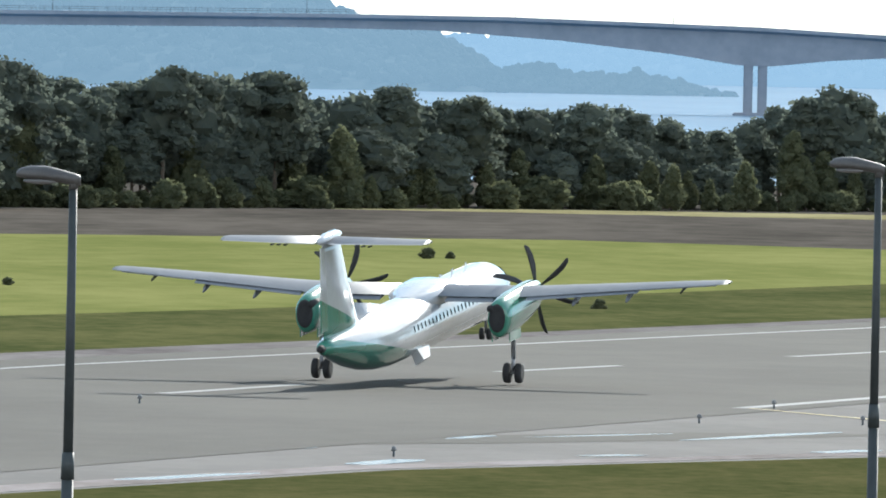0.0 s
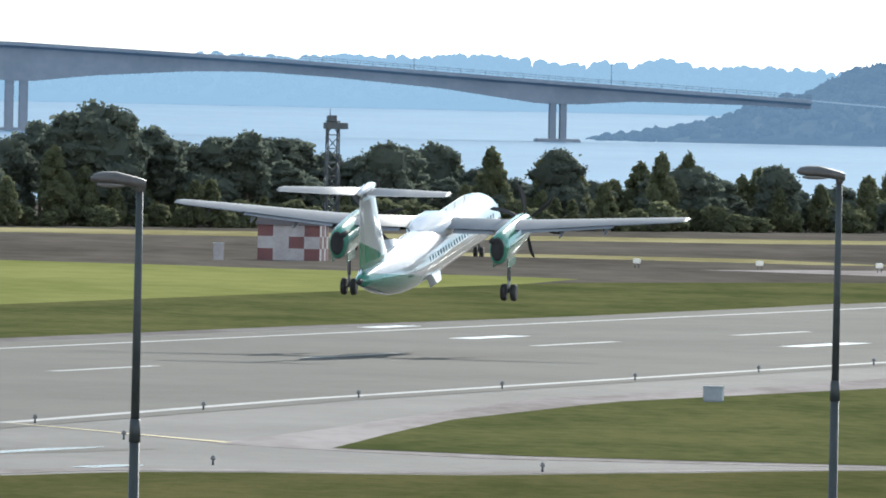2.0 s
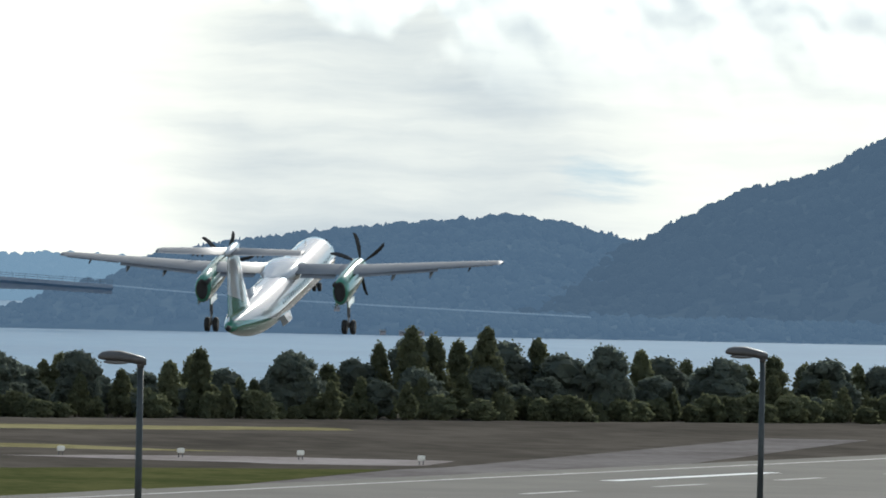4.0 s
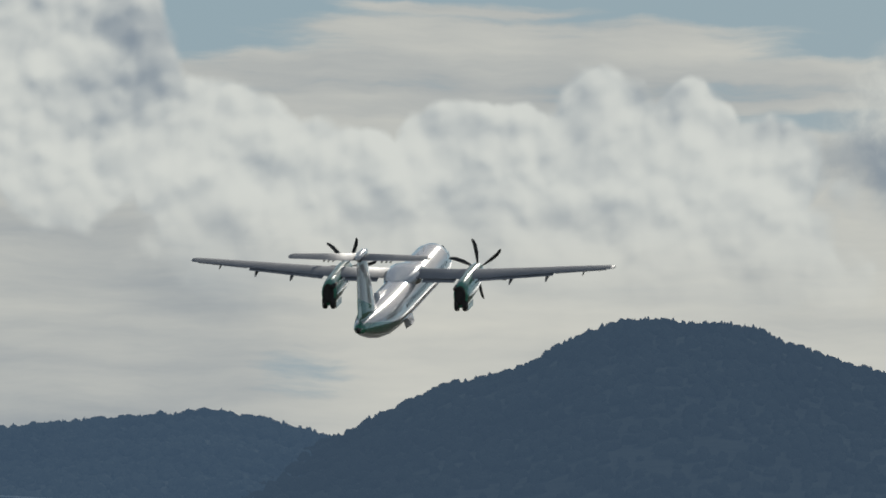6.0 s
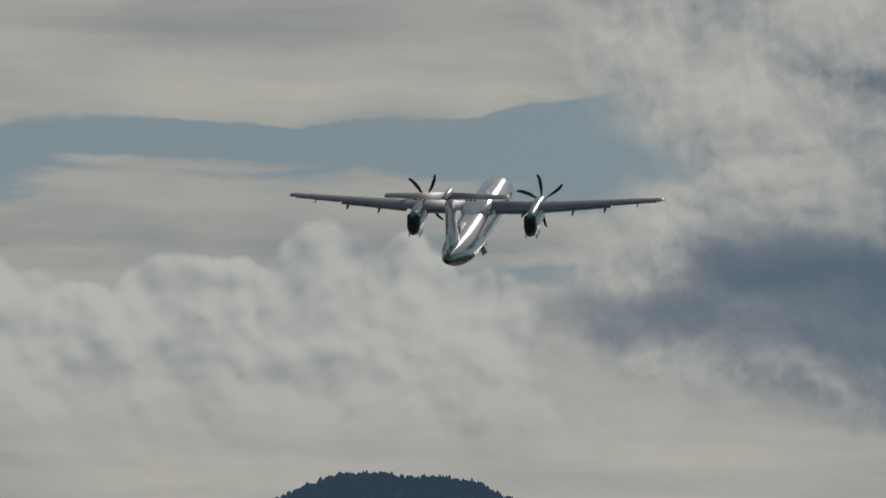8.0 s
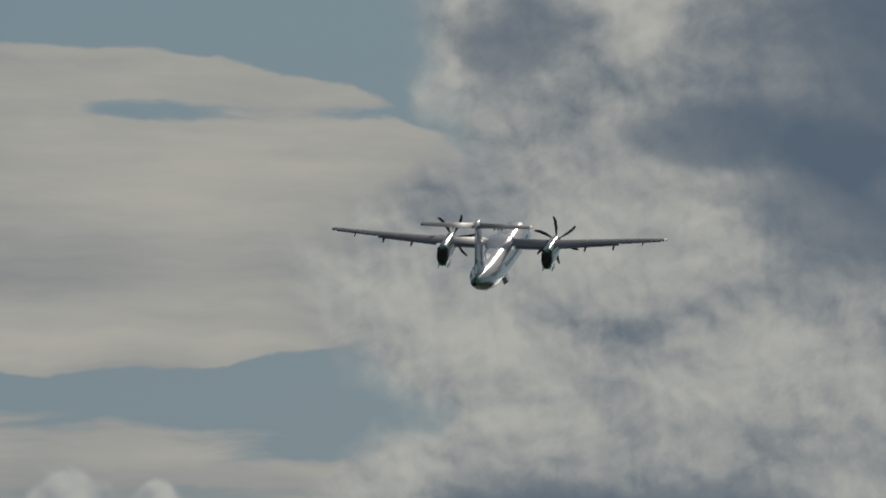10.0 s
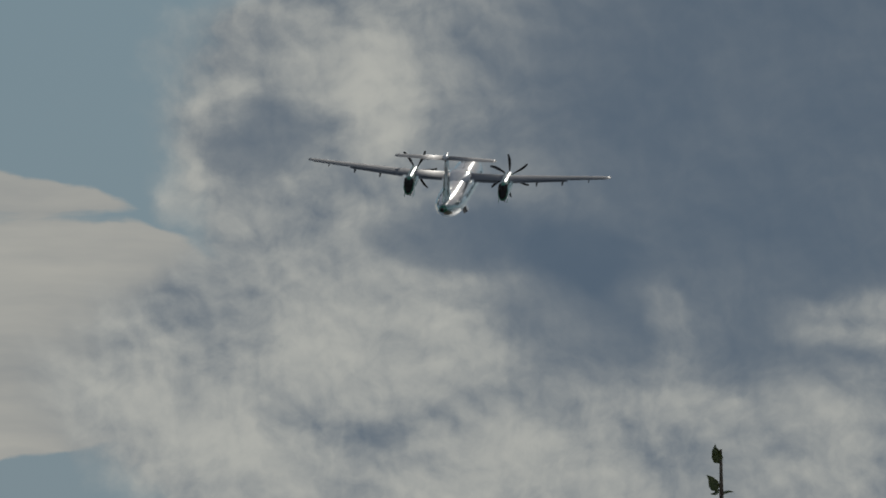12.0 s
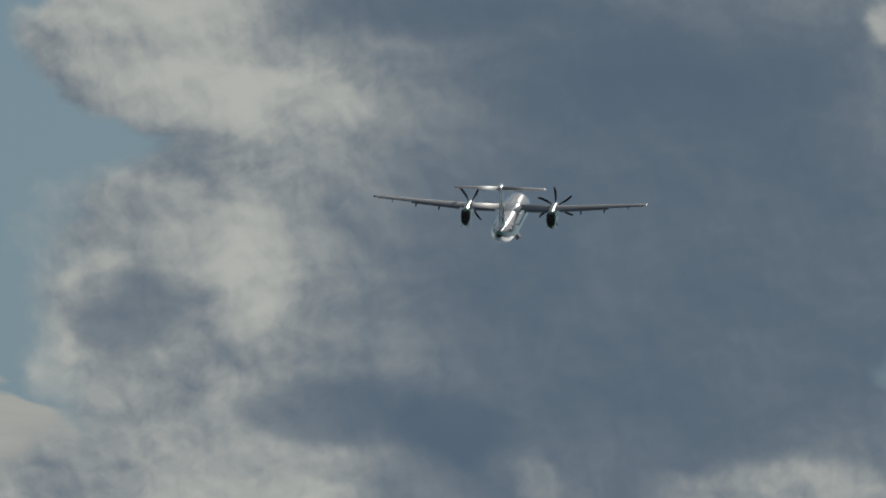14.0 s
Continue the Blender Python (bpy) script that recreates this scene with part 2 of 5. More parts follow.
def foliage(name, c1, c2):
    """Leaves that let some of the light through."""
    m = material(name, c1, c2, 0.6, 0.9, vary=0.3, spec=0.05)
    k = Nodes(m.node_tree)
    b = m.node_tree.nodes["Principled BSDF"]
    thin = k.add("ShaderNodeBsdfTranslucent")
    k.put(thin.inputs[0], b.inputs["Base Color"].links[0].from_socket)
    both = k.add("ShaderNodeMixShader")
    both.inputs[0].default_value = 0.55
    k.put(both.inputs[1], b.outputs[0])
    k.put(both.inputs[2], thin.outputs[0])
    k.put(m.node_tree.nodes["Material Output"].inputs[0], both.outputs[0])
    return m


LEAF_DARK = foliage("dark conifer foliage", (0.105, 0.128, 0.110), (0.145, 0.162, 0.122))
LEAF_LIGHT = foliage("birch and willow foliage", (0.115, 0.132, 0.082), (0.16, 0.165, 0.088))
LEAF_NEAR = material("birch leaf", (0.05, 0.075, 0.018), (0.10, 0.12, 0.03), 30, 0.5)
BARK = material("bark", (0.07, 0.055, 0.04), (0.16, 0.13, 0.10), 2, 0.9)
# the hills glow blue: distance haze put into the woods as emission
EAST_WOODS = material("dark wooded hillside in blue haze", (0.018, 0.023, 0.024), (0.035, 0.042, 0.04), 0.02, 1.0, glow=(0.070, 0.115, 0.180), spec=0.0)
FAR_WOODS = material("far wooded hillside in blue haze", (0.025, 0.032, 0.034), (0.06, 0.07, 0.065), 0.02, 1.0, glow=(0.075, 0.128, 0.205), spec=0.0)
# paler emission here, painting thicker haze on the ridge and western woods
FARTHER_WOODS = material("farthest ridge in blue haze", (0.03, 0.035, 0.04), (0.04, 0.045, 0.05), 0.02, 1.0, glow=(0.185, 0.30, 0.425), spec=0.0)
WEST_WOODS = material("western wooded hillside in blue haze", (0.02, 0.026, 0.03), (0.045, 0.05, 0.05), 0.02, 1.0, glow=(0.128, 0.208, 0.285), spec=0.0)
# concrete with a bluish base colour that stands in for haze over the inlet
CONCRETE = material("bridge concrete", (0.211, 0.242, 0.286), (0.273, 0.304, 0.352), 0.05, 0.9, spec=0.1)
WATER = material("sea water", (0.070, 0.165, 0.27), (0.098, 0.205, 0.315), 0.02, 0.38, bump=0.5, bump_scale=0.08, stretch=(1, 0.3, 1), spec=0.08)
WHITE_SKIN = material("white aircraft paint", (0.454, 0.462, 0.462), (0.515, 0.515, 0.515), 0.4, 0.16, coat=0.9)
GREY_SKIN = material("grey wing paint", (0.134, 0.144, 0.160), (0.179, 0.189, 0.204), 0.5, 0.55)
GREEN_SKIN = material("green aircraft paint", (0.045, 0.20, 0.135), (0.06, 0.24, 0.16), 0.4, 0.2, coat=0.7)
BARE_METAL = material("polished metal edge", (0.7, 0.7, 0.7), (0.8, 0.8, 0.8), 1, 0.2, metal=1.0)
DARK_BAY = material("dark wheel bay and exhaust soot", (0.012, 0.012, 0.013), (0.03, 0.03, 0.03), 2, 0.8)
RUBBER = material("tyre rubber", (0.015, 0.015, 0.016), (0.03, 0.03, 0.03), 4, 0.8)
STEEL = material("grey gear steel", (0.25, 0.26, 0.27), (0.4, 0.4, 0.42), 3, 0.4, metal=0.5)
BLADE = material("dark propeller blade", (0.018, 0.018, 0.02), (0.035, 0.035, 0.036), 3, 0.5)
CABIN_GLASS = material("dark cabin window", (0.015, 0.018, 0.022), (0.02, 0.025, 0.03), 2, 0.1)
POLE_STEEL = material("dark painted pole", (0.021, 0.029, 0.030), (0.042, 0.050, 0.051), 1.5, 0.55)
LAMP_SHELL = material("grey lamp housing", (0.06, 0.056, 0.053), (0.095, 0.09, 0.085), 4, 0.5)
LAMP_GLASS = material("lamp glass", (0.16, 0.16, 0.16), (0.2, 0.2, 0.2), 4, 0.15)
HUT_WHITE = material("white hut board", (0.27, 0.25, 0.26), (0.38, 0.36, 0.36), 0.8, 0.7)
HUT_ROOF = material("dark brown roofing", (0.055, 0.042, 0.042), (0.085, 0.066, 0.064), 0.8, 0.8)
HUT_RED = material("red hut board", (0.10, 0.042, 0.046), (0.15, 0.06, 0.06), 0.8, 0.7)
MARKER = material("white marker", (0.7, 0.68, 0.6), (0.8, 0.78, 0.7), 3, 0.5)
CABINET = material("grey steel cabinet", (0.22, 0.25, 0.28), (0.3, 0.33, 0.36), 2, 0.5)
MAST_STEEL = material("dark mast steel", (0.05, 0.06, 0.07), (0.09, 0.10, 0.11), 1, 0.6)
# the road's blue emission imitates the haze in front of it
ROAD_HAZE = material("distant road", (0.10, 0.115, 0.13), (0.16, 0.175, 0.19), 0.05, 0.9, glow=(0.09, 0.15, 0.225), spec=0.0)
ROCK = material("pale shore rock", (0.25, 0.25, 0.25), (0.4, 0.39, 0.38), 0.1, 0.9)


# ---- mesh helpers ----
def mesh_object(name, bm, mats, smooth=False):
    me = bpy.data.meshes.new(name)
    bm.normal_update()
    bm.to_mesh(me)
    bm.free()
    for m in mats if isinstance(mats, (list, tuple)) else [mats]:
        me.materials.append(m)
    if smooth:
        me.polygons.foreach_set("use_smooth", [True] * len(me.polygons))
    return new(name, me)


def part(name, bm, mats, parent, label="", smooth=True):
    ob = mesh_object(name, bm, mats, smooth)
    ob.parent = parent
    if label:
        ob["label"] = label
    return ob


def share(name, ob, parent, m):
    """Another object on the mesh of ob."""
    o = new(name, ob.data)
    o.parent = parent
    o.matrix_basis = m
    return o


def thing(name, m, label, category, group="", kind=""):
    e = new(name)
    e.matrix_world = m
    return tagged(e, label, category, group, kind)


def box(bm, x0, x1, y0, y1, z0, z1, bevel=0.0, m=None):
    made = bmesh.ops.create_cube(bm, size=1)["verts"]
    for v in made:
        v.co = Vector(((x0 + x1) / 2 + v.co.x * (x1 - x0), (y0 + y1) / 2 + v.co.y * (y1 - y0), (z0 + z1) / 2 + v.co.z * (z1 - z0)))
    if m:
        bmesh.ops.transform(bm, matrix=m, verts=made)
    if bevel:
        edges = {e for v in made for e in v.link_edges}
        bmesh.ops.bevel(bm, geom=list(edges), offset=bevel, segments=2, affect="EDGES")
    return bm


def tube(bm, a, b, r0, r1, sides=10, caps=True):
    a, b = Vector(a), Vector(b)
    q = (b - a).to_track_quat("Z", "Y").to_matrix().to_4x4()
    made = bmesh.ops.create_cone(bm, cap_ends=caps, segments=sides, radius1=r0, radius2=r1, depth=(b - a).length)["verts"]
    bmesh.ops.transform(bm, matrix=Matrix.Translation((a + b) / 2) @ q, verts=made)
    return made


def loft(rings, close=True):
    """Skin over rings of points, all with the same count."""
    bm = bmesh.new()
    loops = [[bm.verts.new(p) for p in r] for r in rings]
    n = len(rings[0])
    for a, b in zip(loops, loops[1:]):
        for i in range(n):
            j = (i + 1) % n
            bm.faces.new((a[i], a[j], b[j], b[i]))
    if close:
        bm.faces.new(loops[0][::-1])
        bm.faces.new(loops[-1])
    bmesh.ops.recalc_face_normals(bm, faces=bm.faces)
    return bm


def sphere_at(bm, c, r, sub=1, squash=(1, 1, 1), rough=0.0):
    made = bmesh.ops.create_icosphere(bm, subdivisions=sub, radius=1)["verts"]
    for v in made:
        k = r * (1 + rough * (random.random() - 0.5) * 2)
        v.co = Vector(c) + Vector((v.co.x * squash[0] * k, v.co.y * squash[1] * k, v.co.z * squash[2] * k))
    return made


# ---- ground ----
SEA_Z = -12.0


def ground_z(x, y):
    if y < 300:
        d = math.hypot(x, y)
        k = max(0.0, 1 - d / 300)
        return 16.1 * k * k * (3 - 2 * k) ** 1 if k < 1 else 16.1
    if y > 1700:
        return -4.04 - (y - 1700) * 0.035
    return -0.004 * max(0.0, y - 690)


def build_ground():
    ys = [-400 + 20 * i for i in range(36)] + [330, 420, 500, 600, 690, 800, 1000, 1200, 1400, 1600, 1700, 1850, 2000, 2200]
    ys = sorted({y for y in ys})
    xs = [-2500, -1200, -600, -400] + [-300 + 20 * i for i in range(31)] + [350, 450, 600, 900, 1500, 2600]
    bm = bmesh.new()
    grid = [[bm.verts.new((x, y, ground_z(x, y))) for x in xs] for y in ys]
    for a, b in zip(grid, grid[1:]):
        for i in range(len(xs) - 1):
            bm.faces.new((a[i], a[i + 1], b[i + 1], b[i]))
    return tagged(mesh_object("ground", bm, EARTH), "flat brown heath and gravel around the runway", "ground", kind="structure")


build_ground()


def patch(name, pts, up, mat, label, category, wobble=0.0):
    """A thin sheet of pavement, grass or paint on the ground; wobble makes its edge uneven."""
    out = []
    n = len(pts)
    for i in range(n):
        a, b = Vector(pts[i]), Vector(pts[(i + 1) % n])
        steps = max(1, int((b - a).length / 4)) if wobble else 1
        for s in range(steps):
            q = a.lerp(b, s / steps)
            if wobble:
                k = noise.noise(Vector((q.x * 0.31, q.y * 0.13, 3.7))) + 0.6 * noise.noise(Vector((q.x, q.y * 0.4, 9.1)))
                q = q + Vector((k * wobble * 0.25, k * wobble))
            out.append(q)
    bm = bmesh.new()
    f = bm.faces.new([bm.verts.new((q.x, q.y, 0)) for q in out])
    if f.normal.z < 0:
        f.normal_flip()
    for cut in (690.0,):
        bmesh.ops.bisect_plane(bm, geom=bm.verts[:] + bm.edges[:] + bm.faces[:], plane_co=(0, cut, 0), plane_no=(0, 1, 0))
    bmesh.ops.triangulate(bm, faces=bm.faces)
    for v in bm.verts:
        v.co.z = ground_z(v.co.x, v.co.y) + up * 0.3
    bm.normal_update()
    for f in bm.faces:
        if f.normal.z < 0:
            f.normal_flip()
    return tagged(mesh_object(name, bm, mat), label, category, kind="structure")


RUN = Vector((math.sin(radians(16.7)), math.cos(radians(16.7))))
ACROSS = Vector((-RUN.y, RUN.x))
NEAR = Vector((12.0, 637.3))


def rw(s, n):
    """A point of the runway: s metres along its near edge line, n metres across."""
    q = NEAR + RUN * s + ACROSS * n
    return (q.x, q.y)


patch("grass_near", [(-400, 300), (400, 300), (400, 596), (140, 600), (48, 598), (30, 580.5), (17.3, 577), (-1.6, 549), (-15, 515), (-30, 470), (-400, 380)],
      0.02, NEAR_GRASS, "dull green grass beside the taxiway", "grass", 1.0)
patch("taxiway", [rw(-300, 4), rw(-300, -30), (400, 560), (400, 625), rw(420, -13), rw(420, 4)], 0.01, TAXIWAY,
      "worn grey taxiway beside the runway", "taxiway")
patch("meadow", [rw(-400, 56), rw(60, 58), (-24, 803), (-12, 838), (60, 1095), (66, 1128), (62, 1133), (36, 1163), (9.5, 1183), (-34, 1150), (-140, 1130), (-400, 1000)],
      0.03, MEADOW, "bright green mown meadow beyond the runway", "grass", 2.0)
patch("verge", [rw(-400, 51), rw(70, 52), rw(160, 50), rw(250, 49), rw(330, 45), rw(395, 47), (76, 999), (107, 1154), (84, 1135), (66, 1110), (59, 1092), (-12, 842), (-24, 808), rw(-400, 62)],
      0.045, ROUGH_GRASS, "dark rough grass verge along the runway", "grass", 1.5)
patch("shoulder_far", [rw(-310, 44), rw(-310, 52.5), rw(70, 53), rw(160, 51.5), rw(250, 50.5), rw(330, 47), rw(395, 49), (76, 1001), (108, 1156), (113, 1172), (170, 1440), (180, 1440), rw(560, 44)],
      0.055, SHOULDER, "pale bleached strip along the runway edge", "pavement", 0.8)
patch("runway", [rw(-310, -2.2), rw(1080, -2.2), rw(1080, 48), rw(-310, 48)], 0.07, ASPHALT, "long grey asphalt runway", "runway")
patch("grass_island", [(26, 613), (29.0, 634), (33.0, 659), (43, 698.5), (58.5, 741), (72.2, 791), rw(420, -13), (420, 900), (420, 604), (140, 604), (55.3, 604.2), (48, 603.3), (40, 604.5), (33.3, 607)],
      0.085, ROUGH_GRASS, "green grass island between taxiway and runway", "grass", 0.7)
patch("edge_line_near", [rw(3, -0.45), rw(900, -0.45), rw(900, 0.45), rw(3, 0.45)], 0.085, PAINT, "worn white runway edge line", "marking")
patch("edge_line_far", [rw(-300, 42.6), rw(900, 42.6), rw(900, 43.3), rw(-300, 43.3)], 0.085, PAINT, "worn white runway edge line", "marking")
patch("turn_line", [rw(3, -0.4), rw(4, 0.1), (22, 618), (21.6, 617)], 0.085, YELLOW_PAINT, "worn yellow turn line", "marking")
for i in range(-4, 14):
    patch("centre_dash", [rw(51 + 51 * i, 24.6), rw(71 + 51 * i, 24.6), rw(71 + 51 * i, 25.4), rw(51 + 51 * i, 25.4)], 0.085, PAINT,
          "worn white centre line dash", "marking")["group"] = "centre line"
for s, n, long in ((222, 14.2, 18), (221, 33.4, 14), (338, 9.0, 14), (485, 33.2, 70), (250, 46.2, 10)):
    patch("touchdown_bar", [rw(s, n - 0.8), rw(s + long, n - 0.8), rw(s + long, n + 0.8), rw(s, n + 0.8)], 0.085, FRESH_PAINT,
          "white touchdown bar painted on the asphalt", "marking")["group"] = "touchdown bars"
for x0, y0, x1, y1, w in ((-9.2, 563.6, -4.7, 574.4, 6.5), (0.1, 587.8, 2.2, 593.7, 5.8), (-3.4, 554.7, -0.6, 561.3, 10.1), (-11.5, 531.6, -6.5, 542.4, 7.2), (9.7, 592.9, 16.4, 608.8, 6.5), (3.4, 592.3, 9.4, 601.7, 3.6), (14.3, 580.0, 17.3, 584.8, 5.8), (5.2, 569.9, 8.1, 573.2, 3.6)):
    a, b = Vector((x0, y0)), Vector((x1, y1))
    half = Vector((0, w * 0.28))
    patch("puddle", [a, a.lerp(b, 0.3) - half, b - half * 0.6, b, a.lerp(b, 0.6) + half, a + half * 0.4], 0.062, WET, "shallow puddle shining on the worn taxiway", "puddle", 1.3)
patch("dry_strip", [(-10, 1372), (44, 1378), (99, 1404), (130, 1440), (130, 1462), (99, 1442), (44, 1420), (-10, 1396)], 0.02, DRY_GRASS, "strip of dry yellow grass", "grass", 4.0)
patch("dry_strip", [(58, 1262), (80, 1258), (94, 1248), (103, 1250), (90, 1280), (58, 1288)], 0.02, DRY_GRASS, "strip of dry yellow grass", "grass", 3.0)
patch("sand_strip", [(80, 1200), (100, 1176), (112, 1180), (118, 1215), (96, 1218)], 0.02, SAND, "pale sand beside the runway", "sand", 4.0)
patch("taxi_edge", [(21, 616), (26.5, 640), (31, 662), (39, 700), (53.5, 741), (66, 786), rw(420, -8), rw(420, -14), (73, 790), (59, 739), (44, 698), (34, 658), (29.6, 634), (26.5, 612), (33, 605), (48, 602), (48, 600.5), (32, 602)],
      0.05, SAND, "pale worn margin beside the grass island", "pavement", 0.6)
patch("taxi_edge", [(-16, 514), (-2.6, 549), (16, 577.5), (30, 581.5), (48, 599), (48, 600), (29, 583.5), (15, 580), (-3.5, 553), (-17.5, 518)], 0.05, SAND, "pale worn margin beside the grass", "pavement", 0.7)
patch("dark_patch", [(-8, 574), (6, 588), (15, 600), (19, 607), (10, 604), (-2, 590), (-12, 580)], 0.045, ASPHALT, "darker patched asphalt on the taxiway", "pavement", 1.2)

bm = bmesh.new()
bm.faces.new([bm.verts.new(p) for p in ((-2500, 1800, SEA_Z), (2500, 1800, SEA_Z), (2500, 4990, SEA_Z), (-2500, 4990, SEA_Z))])
tagged(mesh_object("water", bm, WATER), "pale blue sea inlet with low waves", "sea", kind="structure")


# ---- far hills ----
def at(az, el, y):
    """The point at the given direction, y metres ahead."""
    a = az / PX
    return Vector((math.tan(a) * y, y, EYE.z + el / PX * y / math.cos(a)))


def between(rows, x):
    for (a, p), (b, q) in zip(rows, rows[1:]):
        if x <= b:
            k = min(1, max(0, (x - a) / (b - a)))
            return p + (q - p) * k
    return rows[-1][1]


def wooded_hill(name, crest, y, deep, mat, label, crowns, size, foot=SEA_Z, seed=1, spires=0.0):
    """A hill whose crest runs through the given directions, with a shaggy coat of crowns."""
    rnd = random.Random(seed)
    lo, hi = crest[0][0], crest[-1][0]
    nx = int((hi - lo) / 8)

    def height(az, k):
        # k: 0 at the shore, 1 at the crest
        top = at(az, between(crest, az), y + deep).z - 1.25 * size
        bump = 1.6 * noise.noise(Vector((az * 0.012, k * 3, seed))) * (1 - k)
        return foot + (top - foot) * (k ** 0.8) + bump * min(1, k * 3)

    bm = bmesh.new()
    steps = [0, 0.08, 0.2, 0.35, 0.5, 0.65, 0.8, 0.92, 1.0]
    grid = []
    for k in steps:
        row = []
        for i in range(nx + 1):
            az = lo + (hi - lo) * i / nx
            yy = y + deep * k
            row.append(bm.verts.new((math.tan(az / PX) * yy, yy, height(az, k) - (2 if k == 0 else 0))))
        grid.append(row)
    back = [bm.verts.new((v.co.x, v.co.y + 8, foot - 4)) for v in grid[-1]]
    grid.append(back)
    for a, b in zip(grid, grid[1:]):
        for i in range(nx):
            bm.faces.new((a[i], a[i + 1], b[i + 1], b[i]))
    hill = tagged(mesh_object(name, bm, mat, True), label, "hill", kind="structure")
    verts, faces = [], []
    base = bmesh.new()
    bmesh.ops.create_icosphere(base, subdivisions=2, radius=1)
    ico = [v.co.copy() for v in base.verts]
    tri = [[v.index for v in f.verts] for f in base.faces]
    base.free()
    for i in range(crowns):
        az = rnd.uniform(lo, hi)
        k = 1.0 - 0.02 * rnd.random() if i % 3 == 0 else rnd.uniform(0.03, 1) ** 0.75
        yy = y + deep * k
        r = size * rnd.uniform(0.45, 1.05)
        tall = rnd.choice((0.8, 0.9, 1.0, 1.3))
        spire = k > 0.97 and rnd.random() < spires
        turn = Euler((rnd.uniform(0, 6), rnd.uniform(0, 6), 0)).to_matrix()
        c = Vector((math.tan(az / PX) * yy, yy, height(az, k) + 0.25 * r))
        n = len(verts)
        for q in ico:
            j = 1 + 0.28 * (rnd.random() - 0.5)
            q = turn @ q
            slim = 0.62 * (1 - 0.65 * max(0.0, q.z)) if spire else 1.0
            verts.append((c.x + q.x * r * j * slim, c.y + q.y * r * j * slim, c.z + q.z * r * j * (1.35 if spire else tall)))
        faces += [[n + a for a in t] for t in tri]
    me = bpy.data.meshes.new(name + "_crowns")
    me.from_pydata(verts, [], faces)
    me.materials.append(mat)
    woods = new("distant_woods", me)
    tagged(woods, label.replace("hill", "tree crowns on the hill"), "woods", kind="stuff")
    return hill


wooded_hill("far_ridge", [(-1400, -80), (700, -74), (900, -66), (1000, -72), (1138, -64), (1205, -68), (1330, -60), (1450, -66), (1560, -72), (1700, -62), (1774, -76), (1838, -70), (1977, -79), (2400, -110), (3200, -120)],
            4860, 60, FARTHER_WOODS, "long low ridge far across the water, haze painted as pale glow", 3000, 2.2, foot=-11.6, seed=2)
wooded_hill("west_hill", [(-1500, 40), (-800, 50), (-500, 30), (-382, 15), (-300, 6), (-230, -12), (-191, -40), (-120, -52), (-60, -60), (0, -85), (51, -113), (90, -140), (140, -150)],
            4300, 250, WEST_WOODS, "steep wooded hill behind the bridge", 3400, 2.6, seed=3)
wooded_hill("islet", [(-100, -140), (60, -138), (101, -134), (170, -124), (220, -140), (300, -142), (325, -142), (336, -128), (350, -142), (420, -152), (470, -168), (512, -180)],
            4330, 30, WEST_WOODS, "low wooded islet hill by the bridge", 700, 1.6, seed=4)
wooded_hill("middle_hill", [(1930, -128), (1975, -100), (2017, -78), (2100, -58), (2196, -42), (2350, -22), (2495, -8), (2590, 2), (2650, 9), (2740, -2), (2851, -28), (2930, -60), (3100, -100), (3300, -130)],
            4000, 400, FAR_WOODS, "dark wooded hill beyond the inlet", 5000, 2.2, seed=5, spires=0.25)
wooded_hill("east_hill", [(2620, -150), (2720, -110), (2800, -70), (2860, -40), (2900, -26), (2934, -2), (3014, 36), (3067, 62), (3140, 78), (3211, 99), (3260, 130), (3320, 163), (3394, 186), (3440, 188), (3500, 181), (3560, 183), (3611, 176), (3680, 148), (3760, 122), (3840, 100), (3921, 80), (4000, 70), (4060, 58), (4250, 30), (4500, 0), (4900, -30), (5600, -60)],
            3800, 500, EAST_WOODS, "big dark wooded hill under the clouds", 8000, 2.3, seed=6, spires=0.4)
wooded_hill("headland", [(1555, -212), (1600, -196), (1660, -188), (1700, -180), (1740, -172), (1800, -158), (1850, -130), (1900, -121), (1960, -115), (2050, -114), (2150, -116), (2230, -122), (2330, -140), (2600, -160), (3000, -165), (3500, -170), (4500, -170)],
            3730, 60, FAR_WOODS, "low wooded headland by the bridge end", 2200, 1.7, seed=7)


